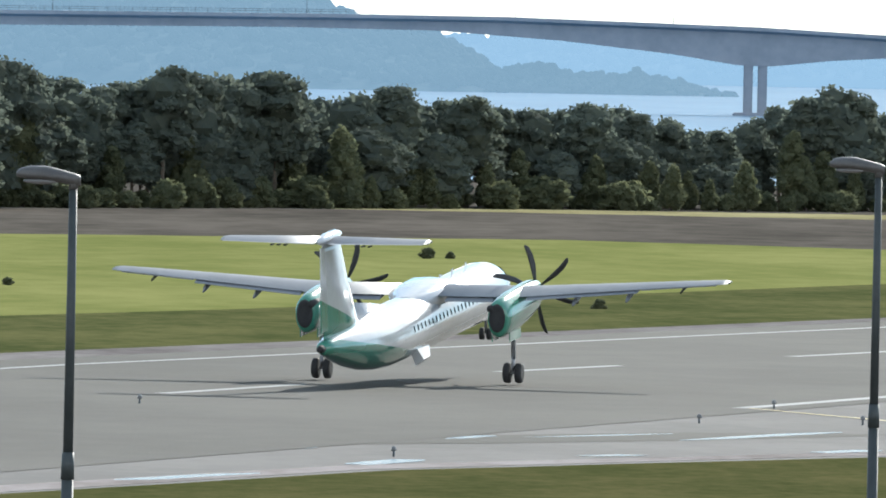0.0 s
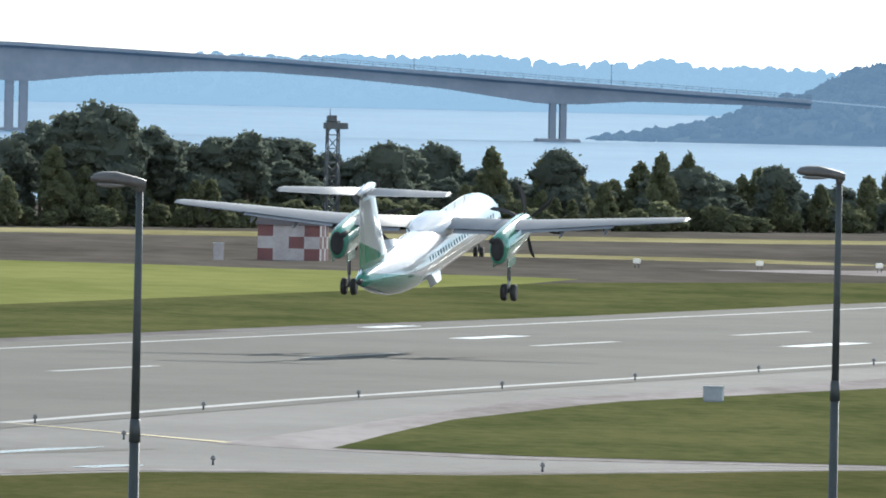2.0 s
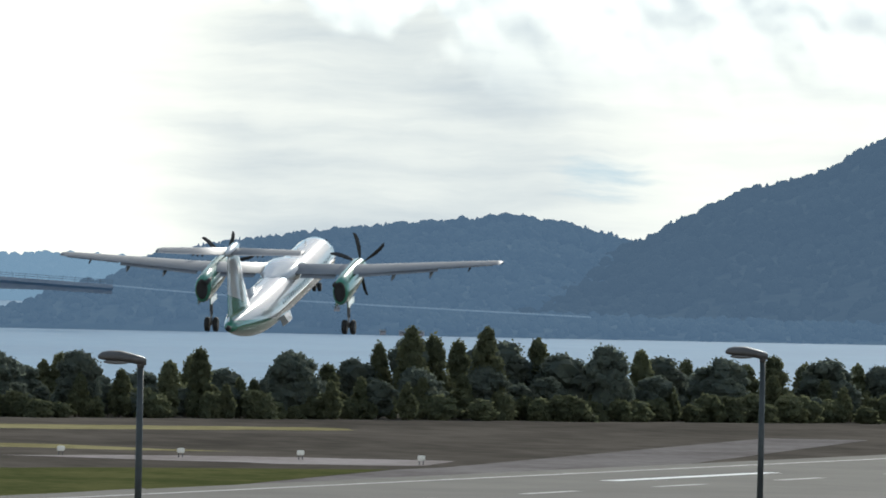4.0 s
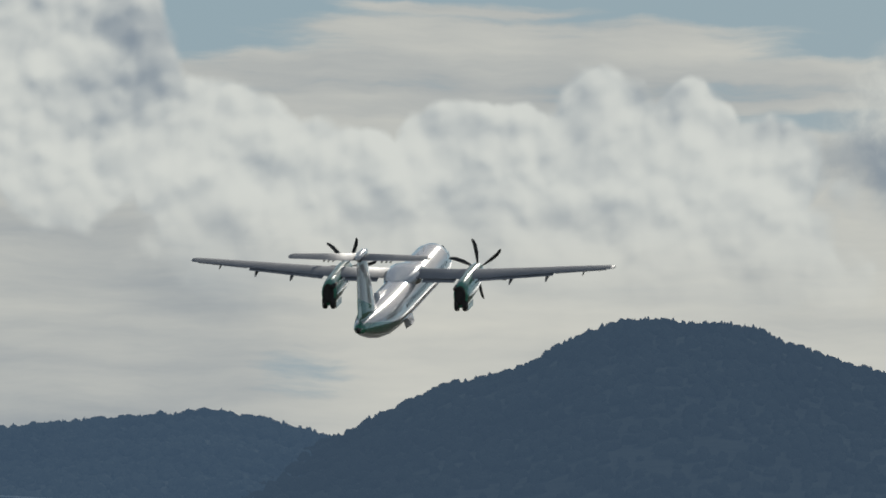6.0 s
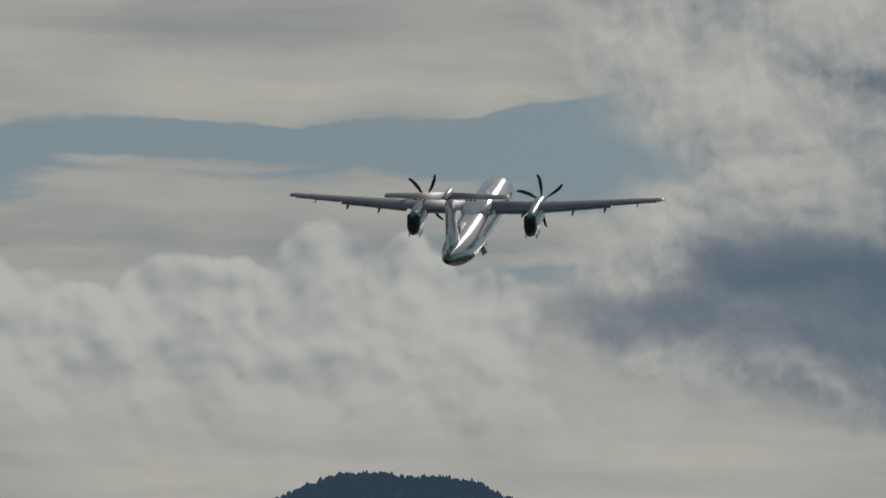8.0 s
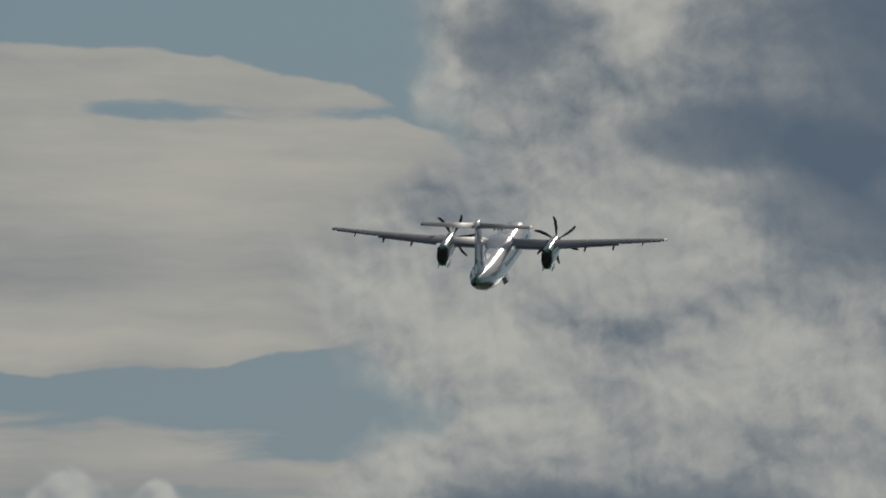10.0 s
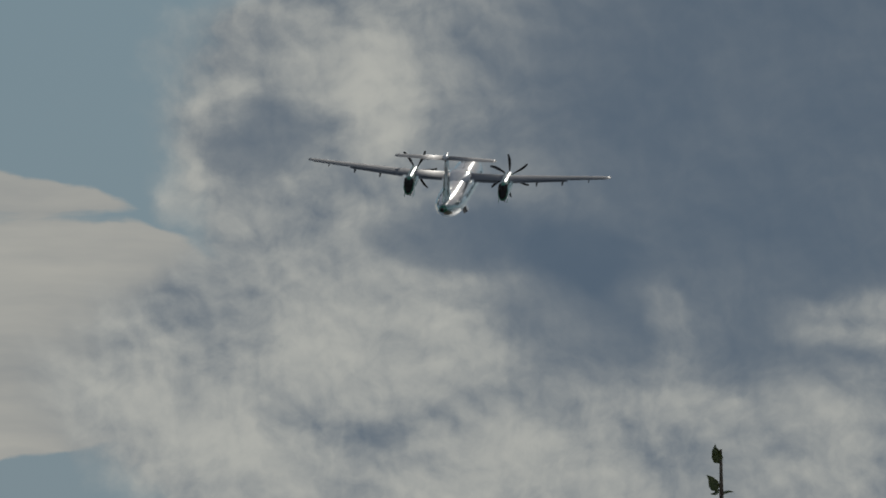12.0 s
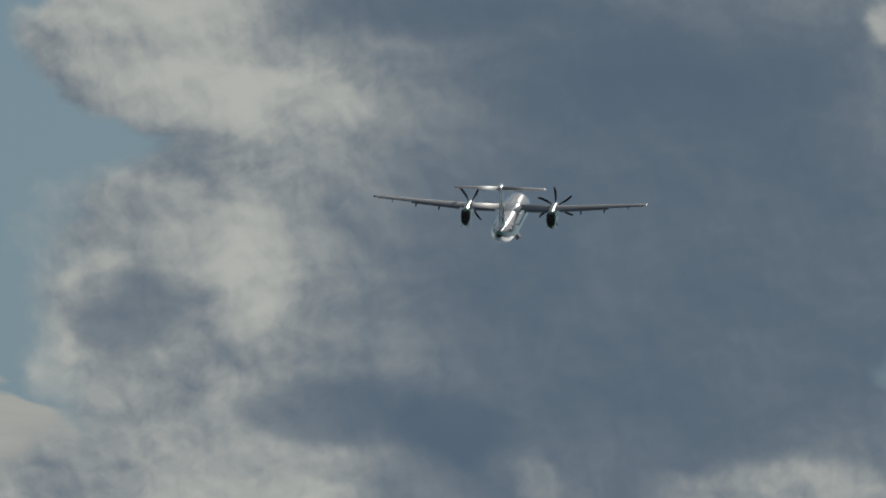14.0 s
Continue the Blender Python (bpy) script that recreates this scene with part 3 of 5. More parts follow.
# ---- bridge ----
def build_bridge():
    yb = 3680.0
    root = thing("bridge", Matrix.Translation((0, yb, SEA_Z)), "long grey concrete box girder bridge over the inlet", "bridge")
    top = [(-1600, -40), (-792, -54), (-200, -49), (100, -48), (545, -57), (1006, -77), (1503, -106), (1839, -124), (2100, -138), (2400, -150)]
    under = [(-1600, -70), (-792, -80), (-300, -74), (-19, -75), (200, -88), (400, -108), (520, -126), (574, -126), (680, -114), (850, -103), (966, -101), (1100, -108), (1300, -124), (1470, -147), (1540, -147), (1640, -140), (1839, -142), (2100, -154), (2400, -166)]
    rings = []
    for i in range(161):
        az = -1600 + 3550 * i / 160
        p, q = at(az, between(top, az), yb), at(az, between(under, az), yb)
        x, a, b = p.x, p.z - SEA_Z, q.z - SEA_Z
        rings.append([(x, -5.5, a), (x, -5.5, a - 0.9), (x, -3.2, a - 1.5), (x, -3.0, b), (x, 3.0, b), (x, 3.2, a - 1.5), (x, 5.5, a - 0.9), (x, 5.5, a)])
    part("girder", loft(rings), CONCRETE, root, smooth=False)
    bm = bmesh.new()
    for i in range(160):
        az = -1600 + 3550 * i / 160
        p, q = at(az, between(top, az), yb), at(az + 22.19, between(top, az + 22.19), yb)
        for h in (0.55, 1.05):
            tube(bm, (p.x, -5.4, p.z - SEA_Z + h), (q.x, -5.4, q.z - SEA_Z + h), 0.045, 0.045, 4)
        tube(bm, (p.x, -5.4, p.z - SEA_Z), (p.x, -5.4, p.z - SEA_Z + 1.05), 0.045, 0.045, 4)
    part("railing", bm, MAST_STEEL, root, smooth=False)
    for az, head, w in ((547, -122, 2.0), (1504, -143, 1.5)):
        p = at(az, head, yb)
        for dx in (-1.9 if w == 2.0 else -1.3, 1.6 if w == 2.0 else 1.3):
            bm = bmesh.new()
            box(bm, p.x + dx - w * 0.55, p.x + dx + w * 0.55, -2.6, 2.6, -3, p.z - SEA_Z + 0.5, 0.2)
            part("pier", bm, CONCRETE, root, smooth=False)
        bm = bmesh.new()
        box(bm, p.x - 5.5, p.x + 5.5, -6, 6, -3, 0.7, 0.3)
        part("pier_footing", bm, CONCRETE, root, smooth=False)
    for az in (-700, -250, 120, 400, 700, 945, 1250, 1600):
        p = at(az, between(top, az), yb)
        bm = bmesh.new()
        tube(bm, (p.x, 5.2, p.z - SEA_Z), (p.x, 5.2, p.z - SEA_Z + 5.0), 0.09, 0.06, 6)
        tube(bm, (p.x, 5.2, p.z - SEA_Z + 5.0), (p.x, 3.8, p.z - SEA_Z + 5.2), 0.06, 0.05, 6)
        part("lamp_post", bm, MAST_STEEL, root)


build_bridge()


def hillside():
    """A road with a rail along the far shore, and houses by the water."""
    rings = []
    path = [(1950, -131), (2050, -138), (2240, -150), (2450, -158), (2650, -165), (2800, -170)]
    for i in range(41):
        az = 1950 + 850 * i / 40
        p = at(az, between(path, az), 3722)
        rings.append([(p.x, p.y, p.z), (p.x, p.y + 5, p.z + 0.1), (p.x, p.y + 5, p.z - 0.25), (p.x, p.y, p.z - 0.25)])
    tagged(mesh_object("hillside_road", loft(rings), ROAD_HAZE), "pale road cut into the far hillside", "road", kind="structure")
    first = None
    for az, el, w in ((2432, -203, 0.6), (2466, -204, 0.6), (2500, -204, 0.5), (2350, -163, 0.5)):
        p = at(az, el, 3724)
        m = pose(p.x, p.y, p.z - 0.3, 0, 0, 20 * math.sin(az)) @ Matrix.Diagonal((0.5, 0.5, 0.4, 1))
        if first:
            copy_thing(first, m).scale = (0.5, 0.5, 0.4)
            continue
        first = thing("shore_house", m, "small white house with a grey roof by the water", "house", "houses on the far shore")
        bm = bmesh.new()
        box(bm, -1.4, 1.4, -1.0, 1.0, -1.5, 1.2)
        part("wall", bm, HUT_WHITE, first, smooth=False)
        part("roof", loft([[(-1.6, -1.2, 1.15), (-1.6, 0, 2.0), (-1.6, 1.2, 1.15)], [(1.6, -1.2, 1.15), (1.6, 0, 2.0), (1.6, 1.2, 1.15)]]), CABINET, first, smooth=False)
        for x in (-0.8, 0.0, 0.8):
            bm = bmesh.new()
            box(bm, x - 0.22, x + 0.22, -1.05, -0.98, 0.2, 0.8)
            part("window", bm, CABIN_GLASS, first, smooth=False)


hillside()


# ---- trees by the airfield ----
def make_tree(kind, seed):
    """A trunk with limbs, and a crown of clumps and single leaves with gaps between."""
    rnd = random.Random(seed)
    high = {"pine": 11.5, "broad": 10.5, "birch": 9.0, "bush": 3.4}[kind]
    root = thing("pine_tree" if kind == "pine" else "bush" if kind == "bush" else "birch_tree" if kind == "birch" else "deciduous_tree", Matrix.Identity(4),
                 {"pine": "dark pine with a ragged crown at the airfield edge", "broad": "broad dark green tree at the airfield edge",
                  "birch": "slender yellowish green birch at the airfield edge", "bush": "low leafy bush in the heath"}[kind],
                 "bush" if kind == "bush" else "tree", "trees along the airfield" if kind != "bush" else "bushes along the airfield")
    bm = bmesh.new()
    lean = Vector((rnd.uniform(-0.3, 0.3), rnd.uniform(-0.3, 0.3), 0))
    mid = Vector((0, 0, high * 0.5)) + lean
    tube(bm, (0, 0, -0.4), mid, 0.022 * high, 0.014 * high, 8)
    tube(bm, mid, Vector((0, 0, high * 0.93)) + lean * 1.6, 0.014 * high, 0.004 * high, 7)
    clumps = []
    count = {"pine": 42, "broad": 62, "birch": 64, "bush": 26}[kind]
    for i in range(count):
        k = rnd.random()
        if kind == "pine":
            z = high * (0.36 + 0.62 * k)
            reach = high * (0.24 * (1 - ((k - 0.45) / 0.62) ** 2) + 0.03)
            r = high * rnd.uniform(0.045, 0.085)
            squash = (1.25, 1.25, 0.65)
        elif kind == "broad":
            z = high * (0.16 + 0.80 * k)
            reach = high * 0.36 * math.sqrt(max(0.05, 1 - ((k - 0.42) / 0.62) ** 2))
            r = high * rnd.uniform(0.055, 0.105)
            squash = (1.1, 1.1, 0.85)
        elif kind == "birch":
            z = high * (0.12 + 0.86 * k)
            reach = high * 0.25 * (1 - k ** 1.7) * min(1, 0.5 + 3 * k) + 0.1
            r = high * rnd.uniform(0.045, 0.085)
            squash = (0.95, 0.95, 1.3)
        else:
            z = high * (0.1 + 0.8 * k)
            reach = high * 0.62 * math.sqrt(1 - k * k * 0.9)
            r = high * rnd.uniform(0.09, 0.17)
            squash = (1.1, 1.1, 0.9)
        a, d = rnd.uniform(0, 6.283), reach * math.sqrt(rnd.uniform(0.1, 1))
        c = Vector((math.cos(a) * d, math.sin(a) * d, z)) + lean * (z / high) * 1.4
        clumps.append((c, r, squash))
        if i % 4 == 0:
            s = Vector((0, 0, max(0.1, z - d * 0.7 - 0.3))) + lean * (z / high)
            tube(bm, s, c, 0.007 * high, 0.002 * high, 5)
    part("trunk", bm, BARK, root)
    for i in range(7):
        # the dense heart of the crown
        k = (i + 0.5) / 7
        wide = {"pine": 0.15, "broad": 0.24, "birch": 0.14 * (1.15 - k), "bush": 0.34}[kind] * high
        z0, z1 = {"pine": (0.45, 0.86), "broad": (0.22, 0.82), "birch": (0.16, 0.84), "bush": (0.1, 0.7)}[kind]
        clumps.append((Vector((rnd.uniform(-0.4, 0.4) * wide, rnd.uniform(-0.4, 0.4) * wide, high * (z0 + (z1 - z0) * k))) + lean * k, wide, (1, 1, 0.8)))
    verts, faces = [], []
    base = bmesh.new()
    bmesh.ops.create_icosphere(base, subdivisions=2, radius=1)
    ico = [v.co.copy() for v in base.verts]
    tri = [[v.index for v in f.verts] for f in base.faces]
    base.free()
    for n, (c, r, sq) in enumerate(clumps):
        o = len(verts)
        for q in ico:
            j = 1 + 0.55 * noise.noise(q * 2.3 + Vector((n * 3.1, seed, 0))) + 0.22 * (rnd.random() - 0.5)
            verts.append((c.x + q.x * r * sq[0] * j, c.y + q.y * r * sq[1] * j, c.z + q.z * r * sq[2] * j))
        faces += [[o + a for a in t] for t in tri]
        for _ in range(60):
            w = Vector((rnd.gauss(0, 1), rnd.gauss(0, 1), rnd.gauss(0, 1))).normalized()
            p = c + Vector((w.x * sq[0], w.y * sq[1], w.z * sq[2])) * r * rnd.uniform(0.9, 1.5)
            e = Vector((rnd.gauss(0, 1), rnd.gauss(0, 1), rnd.gauss(0, 1))).normalized()
            g = e.orthogonal().normalized()
            s = rnd.uniform(0.12, 0.34)
            o = len(verts)
            verts += [tuple(p + e * s), tuple(p + g * s * 0.7), tuple(p - e * s), tuple(p - g * s * 0.7)]
            faces.append([o, o + 1, o + 2, o + 3])
    me = bpy.data.meshes.new("crown")
    me.from_pydata(verts, [], faces)
    me.materials.append(LEAF_DARK if kind in ("pine", "broad") else LEAF_LIGHT)
    crown = new("crown", me)
    crown.parent = root
    return root, high


FOREST_EDGE = [(-60, 1300), (-38, 1330), (0, 1400), (43, 1450), (90, 1500), (143, 1550), (200, 1610), (260, 1660)]
# the height of the tree tops (elevation) along the wood
TREE_TOPS = [(-1600, -175), (-780, -150), (-690, -160), (-640, -205), (-600, -170), (-500, -150), (-420, -160), (-380, -168), (-300, -155), (-240, -200), (-180, -190), (-90, -180), (-40, -200), (40, -190), (110, -215), (170, -210),
             (260, -200), (360, -205), (410, -225), (470, -235), (560, -215), (620, -175), (690, -172), (730, -210), (800, -205), (900, -215), (960, -212), (1080, -215), (1130, -250), (1190, -225), (1290, -230), (1340, -265), (1390, -248), (1450, -285), (1510, -242),
             (1570, -290), (1620, -275), (1690, -250), (1740, -250), (1800, -280), (1890, -262), (1940, -300), (2010, -275), (2110, -258), (2200, -290), (2281, -255), (2350, -255), (2420, -235), (2490, -216), (2560, -222), (2620, -215), (2720, -220), (2790, -265), (2830, -235), (2900, -240), (3200, -245), (3700, -250)]


def plant_wood():
    rnd = random.Random(11)
    stock = {}
    for kind, n in (("pine", 4), ("broad", 4), ("birch", 3), ("bush", 3)):
        stock[kind] = [make_tree(kind, 20 + 7 * i + len(kind)) for i in range(n)]
    used = set()

    def plant(kind, x, y, high, wide=1.0):
        root, h = rnd.choice(stock[kind])
        m = pose(x, y, ground_z(x, y), 0, 0, rnd.uniform(0, 360))
        if root.name not in used:
            used.add(root.name)
            ob = root
            ob.matrix_world = m
        else:
            ob = copy_thing(root, m)
        k = high / h
        ob.scale = (k * wide, k * wide, k)

    # the trees that stand out above the rest
    for (_, low), (az, el), (_, low2) in zip(TREE_TOPS, TREE_TOPS[1:], TREE_TOPS[2:]):
        if el >= low and el >= low2:
            y = between([(-800, 1330), (0, 1400), (800, 1450), (1600, 1500), (2500, 1560), (3600, 1640)], az) + rnd.uniform(2, 9)
            x = math.tan(az / PX) * y
            kind = rnd.choice(("pine", "broad")) if az < 1300 else rnd.choice(("birch", "broad", "birch"))
            plant(kind, x, y, (at(az, el, y).z - ground_z(x, y)+ (0.0 if az < 1200 else 0.6)) * 1.0, rnd.uniform(0.9, 1.1))
    az = -1500.0
    while az < 3600:
        # the tall back row, by the line of the tops
        edge = 1300 if az < -800 else between([(-800, 1330), (0, 1400), (800, 1450), (1600, 1500), (2500, 1560), (3600, 1640)], az)
        y = edge + rnd.uniform(8, 22)
        x = math.tan(az / PX) * y
        top = at(az, between(TREE_TOPS, az), y).z + (rnd.uniform(-1.0, -0.2) if az < 1200 else rnd.uniform(-0.9, 0.5))
        high = max(3.5, top - ground_z(x, y))
        kind = rnd.choice(("pine", "broad", "broad", "pine")) if az < 1300 else rnd.choice(("broad", "birch", "birch"))
        plant(kind, x, y, high, rnd.uniform(0.85, 1.15) * (1.0 if high > 7 else 1.25))
        # lower trees before them
        y2 = edge + rnd.uniform(1, 8)
        a2 = az + rnd.uniform(-30, 30)
        plant(rnd.choice(("broad", "pine", "birch")), math.tan(a2 / PX) * y2, y2, high * rnd.uniform(0.45, 0.75), 1.2)
        az += rnd.uniform(34, 58)
    az = -1500.0
    while az < 3600:
        edge = 1300 if az < -800 else between([(-800, 1330), (0, 1400), (800, 1450), (1600, 1500), (2500, 1560), (3600, 1640)], az)
        y = edge + rnd.uniform(-8, 2)
        if rnd.random() < 0.3:
            plant("birch", math.tan(az / PX) * y, y, rnd.uniform(2.5, 4.8), 1.2)
        else:
            plant("bush", math.tan(az / PX) * y, y, rnd.uniform(1.3, 3.0), rnd.uniform(0.9, 1.4))
        az += rnd.uniform(22, 46)
    for x, y, h in ((9.1, 868.8, 0.6), (-1.1, 1062, 0.8), (-26.4, 910, 0.5), (0.5, 1064, 0.5)):
        plant("bush", x, y, h, 1.1)


plant_wood()


# ---- airfield furniture ----
def build_lamp(x, y, base, top, first=None):
    high = top - base
    root = thing("street_lamp", pose(x, y, base), "tall dark street lamp with a flat grey head", "street lamp", "street lamps")
    bm = bmesh.new()
    tube(bm, (0, 0, -0.3), (0, 0, high - 3.0), 0.085, 0.065, 16)
    part("lower_pole", bm, POLE_STEEL, root)
    bm = bmesh.new()
    tube(bm, (0, 0, high - 3.2), (0, 0, high - 0.02), 0.056, 0.045, 16)
    part("upper_pole", bm, POLE_STEEL, root)
    bm = bmesh.new()
    tube(bm, (0, 0, high - 3.3), (0, 0, high - 3.0), 0.075, 0.066, 16)
    part("collar", bm, POLE_STEEL, root)
    # flat housing with a rounded end, reaching out over the road
    rings = []
    for s, w, up, dn in ((0.08, 0.06, 0.035, -0.07), (0.03, 0.075, 0.055, -0.08), (-0.12, 0.10, 0.085, -0.06), (-0.3, 0.14, 0.115, -0.055), (-0.48, 0.135, 0.10, -0.05), (-0.58, 0.10, 0.07, -0.045), (-0.63, 0.05, 0.02, -0.03)):
        ring = []
        for i in range(16):
            a = 2 * math.pi * i / 16
            z = math.sin(a)
            ring.append((s, math.cos(a) * w, (z * up if z > 0 else -z * dn) + 0.02 - 0.07 * s))
        rings.append(ring)
    head = part("lamp_head", loft(rings), LAMP_SHELL, root)
    head.location = (0, 0, high)
    bm = bmesh.new()
    for v in bmesh.ops.create_uvsphere(bm, u_segments=14, v_segments=8, radius=1)["verts"]:
        v.co = Vector((-0.36 + v.co.x * 0.2, v.co.y * 0.10, v.co.z * 0.035 - 0.015))
    glass = part("lamp_glass", bm, LAMP_GLASS, head, "pale lamp glass")
    bm = bmesh.new()
    tube(bm, (0, 0, -0.1), (0, 0, 0.05), 0.055, 0.05, 14)
    part("clamp", bm, LAMP_SHELL, head)
    return root


DROP = 2.2
lamp = None
for az, el in ((-656, -353), (768, -304.5), (2005, -265), (3105, -233)):
    d = DROP * PX / -el
    p = at(az, el, d)
    build_lamp(p.x, p.y, ground_z(p.x, p.y) - 0.1, p.z)


def build_hut():
    root = thing("hut", pose(47.5, 1209, ground_z(47, 1209), 0, 0, -12), "small hut in red and white checks with a dark roof", "hut")
    w, d, h = 5.1, 4.0, 2.9
    bm = bmesh.new()
    box(bm, -w / 2, w / 2, -d / 2, d / 2, 0, h)
    part("wall", bm, HUT_WHITE, root, smooth=False)
    for i in range(4):
        for j in range(3):
            if (i, j) in ((0, 0), (2, 1), (0, 2), (3, 0), (3, 2)):
                bm = bmesh.new()
                x0, z0 = -w / 2 + i * w / 4, j * h / 3
                box(bm, x0 + 0.01, x0 + w / 4 - 0.01, -d / 2 - 0.03, -d / 2 + 0.02, z0 + 0.01, z0 + h / 3 - 0.01)
                part("panel", bm, HUT_RED, root, smooth=False)
    for i in range(4):
        for j in range(3):
            if (i + j) % 2 == 1:
                bm = bmesh.new()
                y0, z0 = -d / 2 + i * d / 4, j * h / 3
                box(bm, w / 2 - 0.02, w / 2 + 0.03, y0 + 0.01, y0 + d / 4 - 0.01, z0 + 0.01, z0 + h / 3 - 0.01)
                part("panel", bm, HUT_RED, root, smooth=False)
    bm = loft([[(-w / 2 - 0.2, -d / 2 - 0.25, h - 0.05), (-w / 2 - 0.2, 0, h + 1.0), (-w / 2 - 0.2, d / 2 + 0.25, h - 0.05), (-w / 2 - 0.2, 0, h + 0.75)],
               [(w / 2 + 0.2, -d / 2 - 0.25, h - 0.05), (w / 2 + 0.2, 0, h + 1.0), (w / 2 + 0.2, d / 2 + 0.25, h - 0.05), (w / 2 + 0.2, 0, h + 0.75)]])
    part("roof", bm, HUT_ROOF, root, "dark brown pitched roof", smooth=False)
    bm = loft([[(-w / 2, -d / 2, h), (-w / 2, 0, h + 0.8), (-w / 2, d / 2, h)], [(w / 2, -d / 2, h), (w / 2, 0, h + 0.8), (w / 2, d / 2, h)]])
    part("gable", bm, HUT_WHITE, root, smooth=False)


build_hut()


def build_mast():
    x, y = 60.2, 1440
    g = ground_z(x, y)
    root = thing("lattice_mast", pose(x, y, g, 0, 0, 8), "dark lattice mast with a platform among the trees", "mast")
    high, r = 10.6, 0.62
    for sx in (-1, 1):
        for sy in (-1, 1):
            bm = bmesh.new()
            tube(bm, (sx * r, sy * r, -0.3), (sx * r * 0.85, sy * r * 0.85, high), 0.09, 0.08, 6)
            part("leg", bm, MAST_STEEL, root)
    for face in range(4):
        bm = bmesh.new()
        m = Matrix.Rotation(face * math.pi / 2, 4, "Z")
        n = 8
        for i in range(n):
            z0, z1 = high * i / n, high * (i + 1) / n
            s = -1 if i % 2 else 1
            for v in (tube(bm, (-s * r * 0.93, -r * 0.93, z0), (s * r * 0.93, -r * 0.93, z1), 0.05, 0.05, 5), tube(bm, (-r * 0.93, -r * 0.93, z1), (r * 0.93, -r * 0.93, z1), 0.05, 0.05, 5)):
                bmesh.ops.transform(bm, matrix=m, verts=v)
        part("bracing", bm, MAST_STEEL, root)
    bm = bmesh.new()
    box(bm, -0.8, 1.35, -0.8, 0.8, high - 0.75, high - 0.15, 0.04)
    part("platform", bm, MAST_STEEL, root, smooth=False)
    bm = bmesh.new()
    box(bm, -0.55, 0.3, -0.5, 0.5, high - 0.15, high + 0.55, 0.05)
    part("beacon_housing", bm, MAST_STEEL, root, smooth=False)
    bm = bmesh.new()
    tube(bm, (-0.3, 0, high + 0.5), (-0.3, 0, high + 1.2), 0.04, 0.03, 6)
    part("aerial", bm, MAST_STEEL, root)


build_mast()


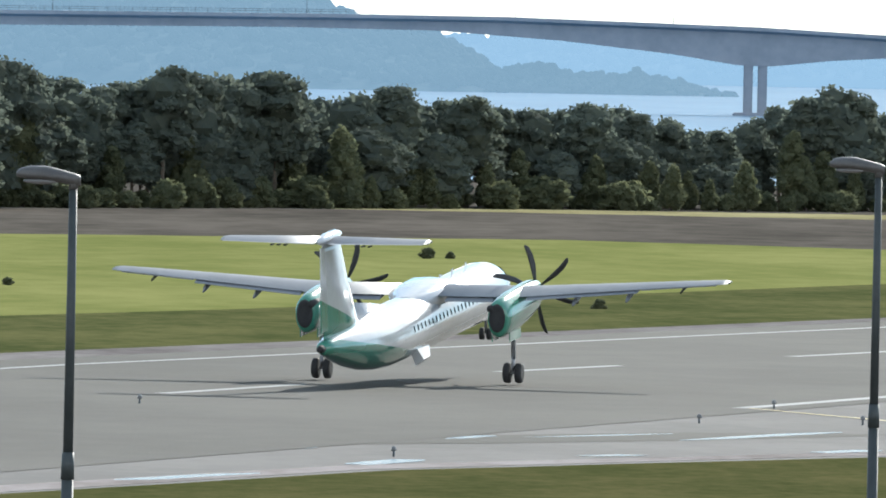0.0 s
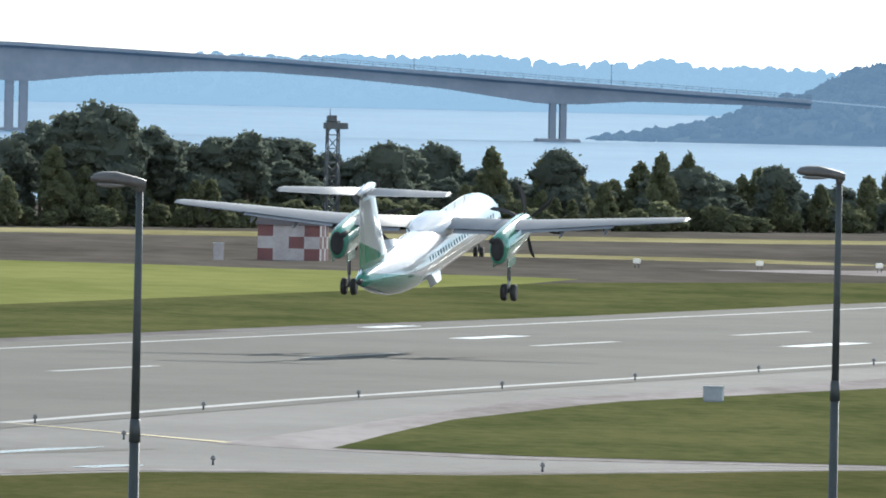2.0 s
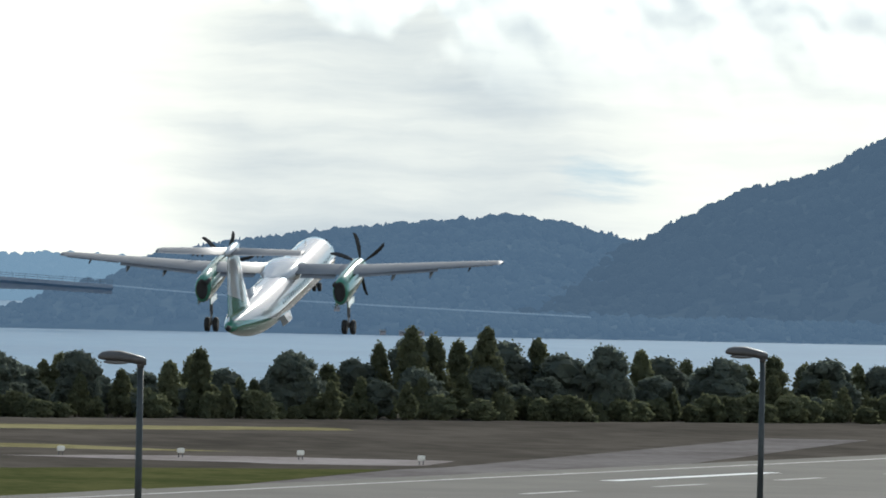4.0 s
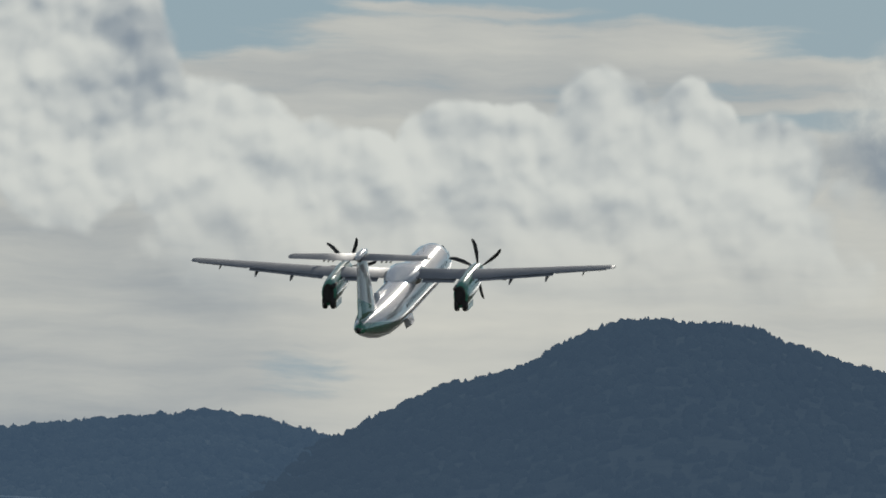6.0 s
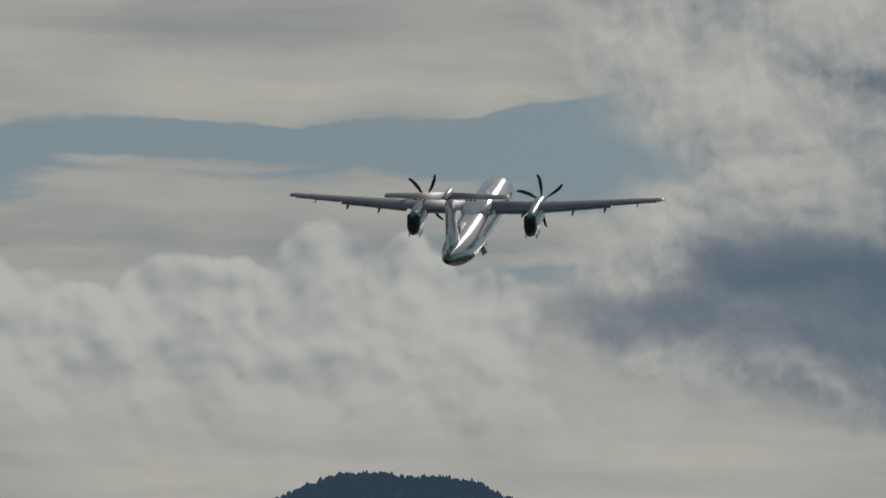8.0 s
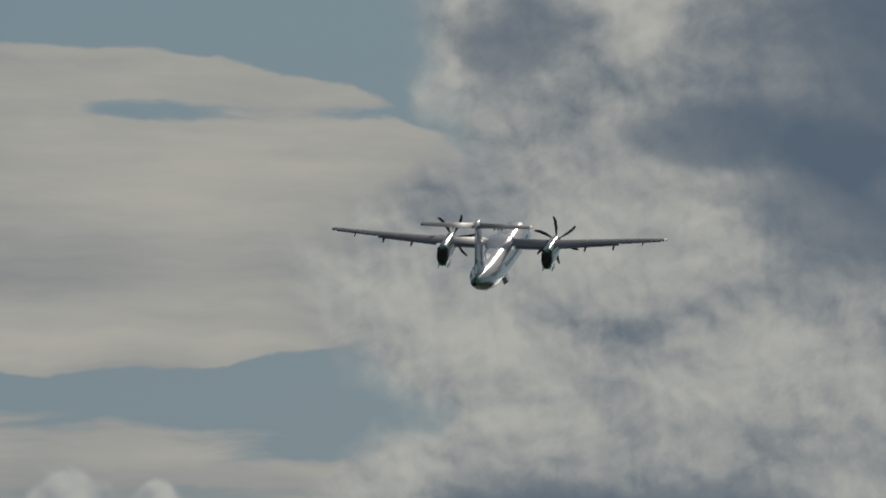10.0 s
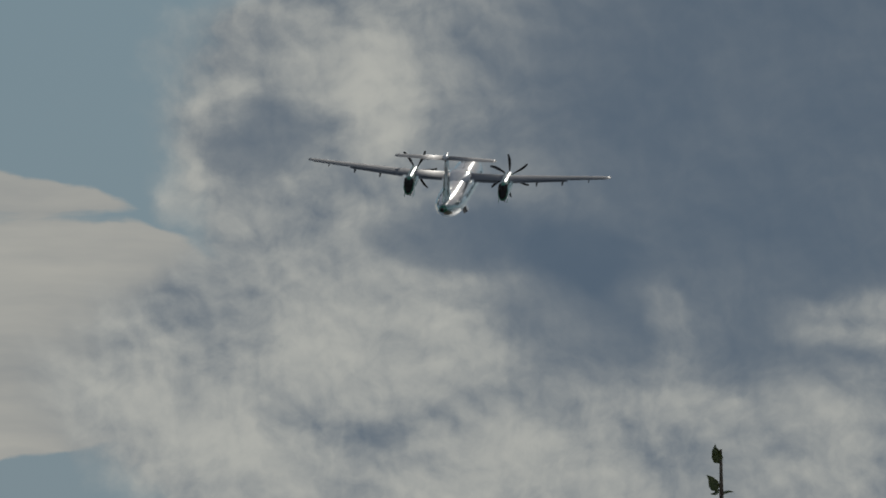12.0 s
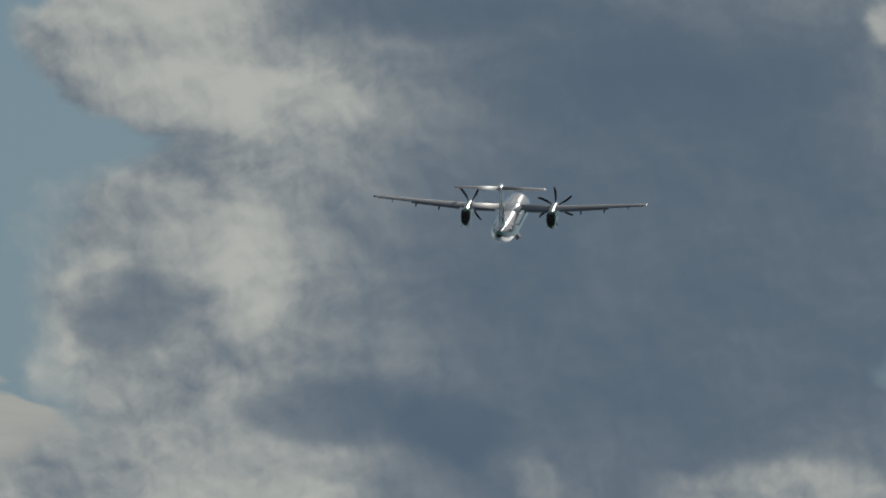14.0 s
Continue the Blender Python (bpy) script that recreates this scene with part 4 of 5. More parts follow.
def small_things():
    # red marker post and a thin aerial
    x, y = 72.7, 1374
    post = thing("marker_post", pose(x, y, ground_z(x, y)), "thin red marker post standing on the heath", "post")
    bm = bmesh.new()
    tube(bm, (0, 0, -0.2), (0, 0, 2.6), 0.10, 0.09, 8)
    part("post", bm, HUT_RED, post)
    bm = bmesh.new()
    box(bm, -0.16, 0.16, -0.1, 0.1, 2.6, 2.85, 0.03)
    part("cap", bm, HUT_RED, post, smooth=False)
    # equipment cabinet on the island
    x, y = 47.5, 702
    cab = thing("equipment_cabinet", pose(x, y, ground_z(x, y) + 0.02, 0, 0, -15), "grey steel equipment cabinet on the grass island", "cabinet")
    bm = bmesh.new()
    box(bm, -0.45, 0.45, -0.25, 0.25, 0.05, 0.68, 0.02)
    part("body", bm, CABINET, cab, smooth=False)
    bm = bmesh.new()
    box(bm, -0.48, 0.48, -0.28, 0.28, 0.68, 0.74, 0.01)
    part("lid", bm, CABINET, cab, smooth=False)
    bm = bmesh.new()
    box(bm, -0.4, 0.4, -0.27, -0.245, 0.1, 0.62, 0.005)
    part("door", bm, CABINET, cab, smooth=False)
    bm = bmesh.new()
    box(bm, -0.42, 0.42, -0.22, 0.22, -0.1, 0.05)
    part("plinth", bm, CONCRETE, cab, smooth=False)
    # white junction box by the hut
    x, y = 41.2, 1200
    jb = thing("junction_box", pose(x, y, ground_z(x, y)), "white junction box standing by the hut", "box")
    bm = bmesh.new()
    box(bm, -0.4, 0.4, -0.3, 0.3, 0.0, 1.3, 0.03)
    part("body", bm, HUT_WHITE, jb, smooth=False)
    bm = bmesh.new()
    box(bm, -0.45, 0.45, -0.35, 0.35, 1.3, 1.38, 0.01)
    part("lid", bm, CABINET, jb, smooth=False)
    # runway edge lights
    first = None
    spots = [rw(4 + 28.2 * i, -1.2) for i in range(9)] + [rw(86 + 56 * i, -1.2) for i in range(3, 7)] + [(10.7, 617), (17.5, 619.2), (20.1, 586.8), (-1.7, 565), (-12.6, 628.5), (47, 588), (33, 586)]
    for i, (x, y) in enumerate(spots):
        m = pose(x, y, ground_z(x, y) + 0.02)
        if first:
            copy_thing(first, m)
            continue
        first = thing("runway_light", m, "small runway edge light on a short stem", "light", "runway edge lights")
        bm = bmesh.new()
        tube(bm, (0, 0, -0.1), (0, 0, 0.22), 0.05, 0.04, 8)
        part("stem", bm, MAST_STEEL, first)
        bm = bmesh.new()
        tube(bm, (0, 0, 0.2), (0, 0, 0.28), 0.10, 0.11, 12)
        sphere_at(bm, (0, 0, 0.3), 0.085, 2)
        part("lens", bm, LAMP_GLASS, first)
    first = None
    for az in (1650, 1867, 2079, 2291, 2505):
        y = 1185.0 if az > 2400 else 1205
        x = math.tan(az / PX) * y
        m = pose(x, y, ground_z(x, y))
        if first:
            copy_thing(first, m)
            continue
        first = thing("approach_light", m, "pale approach light unit on a stubby stand", "light", "approach lights")
        bm = bmesh.new()
        box(bm, -0.3, 0.3, -0.2, 0.2, 0.35, 0.75, 0.06)
        part("housing", bm, MARKER, first, smooth=False)
        bm = bmesh.new()
        tube(bm, (-0.15, 0, -0.1), (-0.15, 0, 0.4), 0.04, 0.04, 6)
        tube(bm, (0.15, 0, -0.1), (0.15, 0, 0.4), 0.04, 0.04, 6)
        part("stand", bm, MAST_STEEL, first)


small_things()


# ---- the birch beside the camera ----
def build_near_birch():
    rnd = random.Random(5)
    d = 18.0
    tip = at(4942, 882, d)
    gz = ground_z(tip.x, tip.y)
    root = thing("young_birch", pose(tip.x, tip.y, gz), "young birch with sparse green leaves at its top", "tree")
    high = tip.z - gz
    bm = bmesh.new()
    tube(bm, (0.02, 0, -0.3), (0.012, 0, high * 0.5), 0.03, 0.014, 10)
    tube(bm, (0.012, 0, high * 0.5), (0.004, 0, high - 0.12), 0.014, 0.004, 8)
    tube(bm, (0.004, 0, high - 0.12), (0, 0, high), 0.004, 0.0015, 6)
    twigs = []
    for i in range(26):
        z = high * rnd.uniform(0.3, 0.9)
        a, r = rnd.uniform(0, 6.28), rnd.uniform(0.15, 0.4) * (1.15 - z / high)
        e = Vector((math.cos(a) * r, math.sin(a) * r, z + r * 0.7))
        e.z = min(e.z, high - 0.2)
        tube(bm, (0.01, 0, z), e, 0.005, 0.002, 5)
        twigs.append((Vector((0.01, 0, z)), e))
    tube(bm, (0.008, 0, high - 0.3), (0.083, 0, high - 0.07), 0.003, 0.0012, 5)
    part("trunk", bm, BARK, root)

    def leaf(bm, p, along, size):
        along = along.normalized()
        side = along.cross(Vector((rnd.gauss(0, 1), rnd.gauss(0, 1), rnd.gauss(0, 1)))).normalized()
        up = along.cross(side)
        rows = [(0, 0.0), (0.2, 0.34), (0.45, 0.36), (0.75, 0.18), (1.0, 0.0)]
        mid = [bm.verts.new(p + along * size * s - up * size * 0.12 * s * s) for s, w in rows]
        for sgn in (-1, 1):
            edge = [bm.verts.new(p + along * size * s + side * size * w * sgn + up * size * 0.05 * (w > 0)) for s, w in rows[1:-1]]
            chain = [mid[0], *edge, mid[-1]]
            for i in range(4):
                vs = []
                for v in (mid[i], chain[i], chain[i + 1], mid[i + 1]):
                    if v not in vs:
                        vs.append(v)
                bm.faces.new(vs)

    bm = bmesh.new()
    tips = [((0, 0, high - 0.018), (-0.35, 0.2, 1), 0.026), ((-0.004, 0, high - 0.052), (-0.55, 0, 1), 0.024), ((0, 0, high - 0.056), (1, 0, 0.35), 0.018), ((0, 0, high - 0.05), (-0.5, 0.4, -0.3), 0.014),
            ((-0.002, 0, high - 0.118), (-1, 0.1, 0.62), 0.056), ((0.018, 0, high - 0.082), (0.45, 0.1, -1), 0.048), ((0.0, 0, high - 0.13), (-0.9, 0.3, -0.3), 0.045), ((0.01, 0, high - 0.14), (0.8, -0.3, 0.3), 0.05)]
    tips += [((0.082, 0, high - 0.072), (-0.7, 0, -1), 0.026), ((0.084, 0, high - 0.075), (1, 0, 0.4), 0.02)]
    for p, a, s in tips:
        leaf(bm, Vector(p), Vector(a), s)
    for a, b in twigs:
        for _ in range(9):
            k = rnd.uniform(0.25, 1)
            q = a.lerp(b, k)
            leaf(bm, q, Vector((rnd.gauss(0, 1), rnd.gauss(0, 1), rnd.gauss(0, 0.7))), rnd.uniform(0.03, 0.055))
    part("foliage", bm, LEAF_NEAR, root, "small toothed green birch leaves", smooth=False)


build_near_birch()


# ---- the aircraft: x to its right, y forward, z up from the fuselage axis at the wing ----
def livery(name, test):
    """White paint above, green below a line that rises towards the tail."""
    m = WHITE_SKIN.copy()
    m.name = name
    k = Nodes(m.node_tree)
    b = m.node_tree.nodes["Principled BSDF"]
    white = b.inputs["Base Color"].links[0].from_socket
    xyz = k.add("ShaderNodeSeparateXYZ")
    k.put(xyz.inputs[0], k.add("ShaderNodeTexCoord").outputs["Object"])
    k.put(b.inputs["Base Color"], k.mix(test(k, xyz.outputs), white, (0.045, 0.20, 0.135, 1)))
    return m


def tail_green(k, o):
    line = k.math("SUBTRACT", k.math("MULTIPLY_ADD", o[1], -0.16, -1.75), o[2])
    return k.math("MULTIPLY", k.smooth(line, -0.03, 0.03), k.smooth(o[1], -6.4, -6.6))


def fin_green(k, o):
    line = k.math("SUBTRACT", k.math("MULTIPLY_ADD", o[1], -0.3, -2.7), o[2])
    return k.smooth(line, -0.03, 0.03)


FUSELAGE_SKIN = livery("white and green fuselage paint", tail_green)
FIN_SKIN = livery("white and green fin paint", fin_green)


def oval(y, zc, rx, rz, n=36):
    return [(math.cos(2 * math.pi * i / n) * rx, y, zc + math.sin(2 * math.pi * i / n) * rz) for i in range(n)]


def foil(chord, thick, le, at_pt, up=Vector((0, 0, 1)), n=12):
    """A wing section: a closed ring from leading edge at y = le backwards."""
    ring = []
    for i in range(2 * n):
        k = i / n if i <= n else 2 - i / n
        s = 0.5 - 0.5 * math.cos(math.pi * k)
        t = 5 * thick * (0.2969 * math.sqrt(s) - 0.126 * s - 0.3516 * s * s + 0.2843 * s ** 3 - 0.1036 * s ** 4)
        side = 1 if i <= n else -1
        h = (t * side + 0.03 * math.sin(math.pi * s)) if thick < 0.2 else t * side
        ring.append(tuple(Vector(at_pt) + Vector((0, le - s * chord, 0)) + up * h * chord))
    return ring


def build_aircraft():
    root = thing("airliner", Matrix.Identity(4), "white and green twin propeller airliner climbing after takeoff", "airplane")
    rings = [oval(*r) for r in ((14.5, -0.36, 0.03, 0.03), (14.35, -0.35, 0.28, 0.24), (14.0, -0.31, 0.52, 0.47), (13.4, -0.22, 0.80, 0.74), (12.6, -0.1, 1.05, 1.03), (11.6, -0.02, 1.25, 1.25), (10.4, 0, 1.345, 1.345),
                                (6, 0, 1.345, 1.345), (2, 0, 1.345, 1.345), (-2, 0, 1.345, 1.345), (-6, 0, 1.345, 1.345), (-8, 0.02, 1.34, 1.335), (-10, 0.08, 1.29, 1.275), (-12, 0.19, 1.18, 1.15), (-14, 0.35, 0.98, 0.95), (-16, 0.53, 0.69, 0.66), (-17.5, 0.65, 0.42, 0.38), (-18.3, 0.69, 0.22, 0.20))]
    fus = part("fuselage", loft(rings), FUSELAGE_SKIN, root)
    part("tail_cone", loft([oval(-18.25, 0.68, 0.20, 0.19, 20), oval(-18.6, 0.70, 0.16, 0.15, 20), oval(-18.7, 0.70, 0.10, 0.10, 20)]), DARK_BAY, root, "dark exhaust at the tail cone")
    # cabin windows and doors
    wb = bmesh.new()
    ring = [(0, math.cos(a) * 0.11, math.sin(a) * 0.16) for a in (2 * math.pi * i / 12 for i in range(12))]
    f = loft([[(0.0, y, z) for _, y, z in ring], [(0.012, y * 0.85, z * 0.85) for _, y, z in ring]])
    wb.free()
    first = part("cabin_window", f, CABIN_GLASS, fus)
    first.location = (1.32, 9.6, 0.28)
    for side in (1, -1):
        for i in range(25):
            if side == 1 and i == 0:
                continue
            y = 9.6 - 0.68 * i
            share("cabin_window", first, fus, pose(side * 1.318, y, 0.28, 0, -12 if side == 1 else 12, 0 if side == 1 else 180))
    for side in (1, -1):
        for y, w in ((11.0, 0.5), (-8.0, 0.45)):
            bm = bmesh.new()
            rings = []
            for out in (0.0, 0.012):
                rings.append([(side * (math.sqrt(max(0.0, 1.3 ** 2 - z * z)) + 0.02 + out), y + yy, z) for yy, z in ((-w, -0.5), (-w, 0.0), (-w, 0.7), (w, 0.7), (w, 0.0), (w, -0.5))])
            bm.free()
            part("cabin_door", loft(rings), WHITE_SKIN, fus, smooth=False)
    bm = loft([[(-0.78, 12.75, 0.55), (0.78, 12.75, 0.55), (0.8, 12.6, 0.62), (-0.8, 12.6, 0.62)], [(-0.62, 12.35, 0.92), (0.62, 12.35, 0.92), (0.62, 12.25, 0.96), (-0.62, 12.25, 0.96)]])
    part("windscreen", bm, CABIN_GLASS, fus, smooth=False)
    for y in (8.2, 5.6, 3.4):
        bm = bmesh.new()
        box(bm, -0.02, 0.02, y - 0.14, y + 0.14, 1.3, 1.58, 0.008)
        part("aerial", bm, WHITE_SKIN, fus, smooth=False)
    # wing root fairing
    fr = []
    for y, w, h in ((3.4, 0.35, 1.28), (2.6, 0.95, 1.5), (1.4, 1.2, 1.66), (-0.6, 1.22, 1.64), (-2.2, 1.0, 1.5), (-3.6, 0.5, 1.36), (-4.6, 0.15, 1.30)):
        fr.append([(w, y, 0.75), (w * 1.0, y, h - 0.28), (w * 0.6, y, h - 0.02), (0, y, h + 0.02), (-w * 0.6, y, h - 0.02), (-w, y, h - 0.28), (-w, y, 0.75), (0, y, 0.6)])
    part("wing_fairing", loft(fr), WHITE_SKIN, root)
    # wings
    for side, name in ((1, "wing"), (-1, "wing")):
        secs = [(0.6, 2.95, 1.35, 1.16, 0.165), (4.4, 2.9, 1.33, 1.18, 0.165), (5.6, 2.75, 1.26, 1.25, 0.16), (9.0, 2.15, 0.92, 1.52, 0.15), (12.5, 1.55, 0.55, 1.80, 0.14), (13.9, 1.32, 0.40, 1.90, 0.13), (14.2, 0.95, 0.18, 1.92, 0.10)]
        w = part(name, loft([foil(c, t, le, (side * x, 0, z)) for x, c, le, z, t in secs]), GREY_SKIN, root)
        # polished leading edge, flap, aileron, fairings
        rings = []
        for x, c, le, z, t in secs[1:-1]:
            ring = foil(c * 1.006, t * 1.03, le + c * 0.004, (side * x, 0, z))
            rings.append([ring[0], ring[1], ring[2], ring[-2], ring[-1]])
        part("leading_edge", loft(rings), BARE_METAL, w, "polished metal leading edge")
        for n, x0, x1, droop in (("flap", 1.5, 3.7, 0.17), ("flap", 5.2, 10.2, 0.12), ("aileron", 10.35, 13.7, 0.02)):
            rings = []
            for x in (x0, x1):
                c, le, z = (between([(s[0], s[i]) for s in secs], x) for i in (1, 2, 3))
                y1, y2 = le - c * 0.74, le - c * (1.12 if n == "flap" else 1.03)
                rings.append([(side * x, y1, z + 0.10 * c * 0.5), (side * x, y2, z - droop), (side * x, y2, z - droop - 0.02), (side * x, y1, z - 0.06)])
            part(n, loft(rings), GREY_SKIN, w, smooth=False)
        for x in (7.35, 9.75, 12.2):
            c, le, z = (between([(s[0], s[i]) for s in secs], x) for i in (1, 2, 3))
            k = 1.0 if x < 12 else 0.5
            rings = [oval(le - c * 0.35, z - 0.12, 0.02, 0.02, 10), oval(le - c * 0.6, z - 0.2 * k, 0.09 * k, 0.12 * k, 10), oval(le - c * 1.0, z - 0.34 * k, 0.09 * k, 0.14 * k, 10), oval(le - c * 1.2, z - 0.46 * k, 0.03, 0.05, 10)]
            bm = loft(rings)
            bmesh.ops.translate(bm, vec=(side * x, 0, 0), verts=bm.verts)
            part("flap_fairing", bm, DARK_BAY if k < 1 else GREY_SKIN, w)
        for x in (11.0, 11.8, 12.6, 13.3):
            bm = bmesh.new()
            c, le, z = (between([(s[0], s[i]) for s in secs], x) for i in (1, 2, 3))
            tube(bm, (side * x, le - c, z), (side * x, le - c - 0.3, z - 0.02), 0.015, 0.008, 5)
            part("static_wick", bm, DARK_BAY, w)
        bm = bmesh.new()
        sphere_at(bm, (side * 14.2, -0.35, 1.91), 0.04, 2, (1, 2.2, 0.8))
        part("tip_light", bm, CABIN_GLASS, w)
        # nacelle; a solid black plug at its rear paints the open bay's shade
        nx = side * 4.42
        rings = []
        for y, zc, rx, rz in ((3.35, 0.98, 0.36, 0.38), (3.0, 0.92, 0.47, 0.56), (2.2, 0.82, 0.56, 0.74), (1.0, 0.72, 0.58, 0.86), (-0.5, 0.62, 0.58, 0.93), (-2.0, 0.55, 0.56, 0.96), (-3.2, 0.50, 0.52, 0.92), (-3.8, 0.48, 0.48, 0.84), (-4.0, 0.48, 0.40, 0.72)):
            rings.append([(nx + p[0], p[1], p[2]) for p in oval(y, zc, rx, rz, 28)])
        nac = part("nacelle", loft(rings), GREEN_SKIN, root, "dark green engine nacelle under the wing")
        rings = []
        for y, k in ((-3.93, 1.0), (-4.05, 0.97), (-4.09, 0.8), (-4.05, 0.6)):
            rings.append([(nx + p[0], p[1], p[2]) for p in oval(y, 0.52, 0.38 * k, 0.66 * k, 24)])
        part("exhaust_bay", loft(rings), DARK_BAY, nac, "black plug painted as the shaded opening at the nacelle rear")
        bm = bmesh.new()
        tube(bm, (nx - side * 0.25, -2.6, 1.0), (nx - side * 0.3, -4.1, 0.95), 0.2, 0.16, 14)
        part("exhaust_pipe", bm, DARK_BAY, nac)
        for dx in (-0.40, 0.40):
            bm = bmesh.new()
            box(bm, nx + dx - 0.02, nx + dx + 0.02, -3.3, -1.2, -0.62, -0.20, 0.01)
            part("bay_door", bm, GREEN_SKIN, nac, smooth=False)
    # fin, dorsal fin, tailplane
    fin = []
    for z, le, te, t in ((0.6, -11.4, -17.9, 0.09), (1.6, -12.4, -17.95, 0.10), (3.2, -13.8, -18.05, 0.10), (4.9, -15.0, -18.15, 0.10), (5.35, -15.3, -18.2, 0.09)):
        ring = foil(le - te, t * 0.9, le, (0, 0, z), Vector((1, 0, 0)))
        fin.append([(p[0] - (0.03 * math.sin(math.pi * 0.5) * 0), p[1], p[2]) for p in ring])
    f = part("fin", loft(fin), FIN_SKIN, root)
    bm = loft([[(0, -6.2, 1.28), (0.02, -6.2, 1.25), (-0.02, -6.2, 1.25)], [(0, -9.5, 1.72), (0.08, -9.5, 1.2), (-0.08, -9.5, 1.2)], [(0, -12.6, 2.1), (0.16, -12.6, 1.0), (-0.16, -12.6, 1.0)]])
    part("dorsal_fin", bm, WHITE_SKIN, f)
    bm = loft([[(0.05, -17.2, 1.4), (0.12, -17.15, 1.4), (0.02, -18.35, 1.4), (-0.02, -18.35, 1.4), (-0.12, -17.15, 1.4), (-0.05, -17.2, 1.4)], [(0.05, -17.2, 5.1), (0.1, -17.15, 5.1), (0.02, -18.45, 5.1), (-0.02, -18.45, 5.1), (-0.1, -17.15, 5.1), (-0.05, -17.2, 5.1)]])
    part("rudder", bm, FIN_SKIN, f, smooth=False)
    part("bullet_fairing", loft([oval(y, 5.42, r, r * 1.05, 18) for y, r in ((-14.9, 0.03), (-15.2, 0.16), (-15.9, 0.26), (-17.4, 0.27), (-18.3, 0.18), (-18.9, 0.04))]), WHITE_SKIN, f)
    for side in (1, -1):
        tp = part("tailplane", loft([foil(c, 0.10, le, (side * x, 0, 5.30 + 0.01 * x)) for x, c, le in ((0.1, 2.35, -15.95), (2.4, 1.95, -16.25), (4.45, 1.55, -16.55), (4.64, 1.2, -16.8))]), GREY_SKIN, root)
        bm = loft([[(side * x, y, z) for x, y, z in ((0.35, -17.7, 5.36), (0.35, -18.45, 5.30), (0.35, -17.7, 5.24))], [(side * x, y, z) for x, y, z in ((4.5, -17.75, 5.38), (4.5, -18.2, 5.34), (4.5, -17.75, 5.30))]])
        part("elevator", bm, GREY_SKIN, tp, smooth=False)
        for x in (1.6, 1.9, 2.2):
            bm = bmesh.new()
            box(bm, side * x - 0.06, side * x + 0.06, -18.5, -18.1, 5.22, 5.27, 0.01)
            part("hinge_fairing", bm, DARK_BAY, tp, smooth=False)
        bm = bmesh.new()
        sphere_at(bm, (side * 4.62, -17.5, 5.35), 0.07, 2, (1, 3, 1))
        part("tip_cap", bm, MARKER, tp)
        # strake low on the rear fuselage
        bm = loft([[(side * 0.80, -3.0, -1.02), (side * 1.02, -3.0, -0.86), (side * 1.06, -3.0, -0.92), (side * 0.86, -3.0, -1.08)],
                   [(side * 0.78, -4.0, -1.05), (side * 1.08, -4.0, -0.82), (side * 1.38, -4.1, -1.22), (side * 1.02, -4.1, -1.52)],
                   [(side * 0.78, -5.2, -1.02), (side * 1.06, -5.2, -0.80), (side * 1.40, -5.4, -1.24), (side * 1.02, -5.4, -1.52)]])
        part("ventral_strake", bm, WHITE_SKIN, root, smooth=False)
    # propellers: six curved blades on a spinner
    props = []
    for side in (1, -1):
        bm = loft([oval(y, 0, r, r, 20) for y, r in ((0.75, 0.02), (0.6, 0.14), (0.3, 0.26), (0.0, 0.33), (-0.15, 0.34))])
        pr = part("propeller", bm, DARK_BAY, root, "six-bladed dark propeller")
        blade = None
        for i in range(6):
            if blade is None:
                rings = []
                for r, c, tw, sw in ((0.25, 0.13, 62, 0.0), (0.6, 0.22, 50, 0.02), (1.1, 0.29, 38, 0.03), (1.6, 0.27, 30, -0.02), (1.95, 0.20, 25, -0.12), (2.05, 0.08, 24, -0.18)):
                    a = radians(tw)
                    ring = []
                    for u, w in ((-0.5, 0), (-0.2, 0.06), (0.2, 0.05), (0.5, 0), (0.2, -0.05), (-0.2, -0.06)):
                        cx, cy = u * c + sw, w * c
                        ring.append((cx * math.cos(a) - cy * math.sin(a), cx * math.sin(a) + cy * math.cos(a), r))
                    rings.append(ring)
                blade = part("blade", loft(rings), BLADE, pr)
            else:
                share("blade", blade, pr, pose(0, 0, 0, 0, 60 * i, 0))
        props.append((pr, side))
    # landing gear
    gear = []
    for side in (1, -1):
        bm = bmesh.new()
        tube(bm, (0, 0, 0), (0, 0, -2.15), 0.11, 0.10, 14)
        tube(bm, (0, 0, -2.1), (0, 0, -2.78), 0.075, 0.075, 12)
        leg = part("main_gear", bm, STEEL, root, "landing gear leg with twin wheels")
        bm = bmesh.new()
        tube(bm, (0, 0.05, -1.5), (0, 1.3, -0.1), 0.05, 0.05, 8)
        tube(bm, (0, -0.12, -1.9), (0, -0.3, -2.4), 0.03, 0.03, 6)
        tube(bm, (0, -0.3, -2.4), (0, -0.08, -2.75), 0.03, 0.03, 6)
        tube(bm, (-0.42, 0, -2.78), (0.42, 0, -2.78), 0.06, 0.06, 10)
        part("brace", bm, STEEL, leg)
        for dx in (-0.27, 0.27):
            bm = bmesh.new()
            rings = []
            for x, r in ((-0.15, 0.24), (-0.155, 0.36), (-0.13, 0.43), (-0.07, 0.465), (0.07, 0.465), (0.13, 0.43), (0.155, 0.36), (0.15, 0.24)):
                rings.append([(x, math.cos(2 * math.pi * i / 24) * r, math.sin(2 * math.pi * i / 24) * r) for i in range(24)])
            bm.free()
            wh = part("wheel", loft(rings), RUBBER, leg)
            wh.location = (dx, 0, -2.78)
        gear.append((leg, side))
    bm = bmesh.new()
    tube(bm, (0, 0, 0), (0, 0, -1.4), 0.07, 0.06, 12)
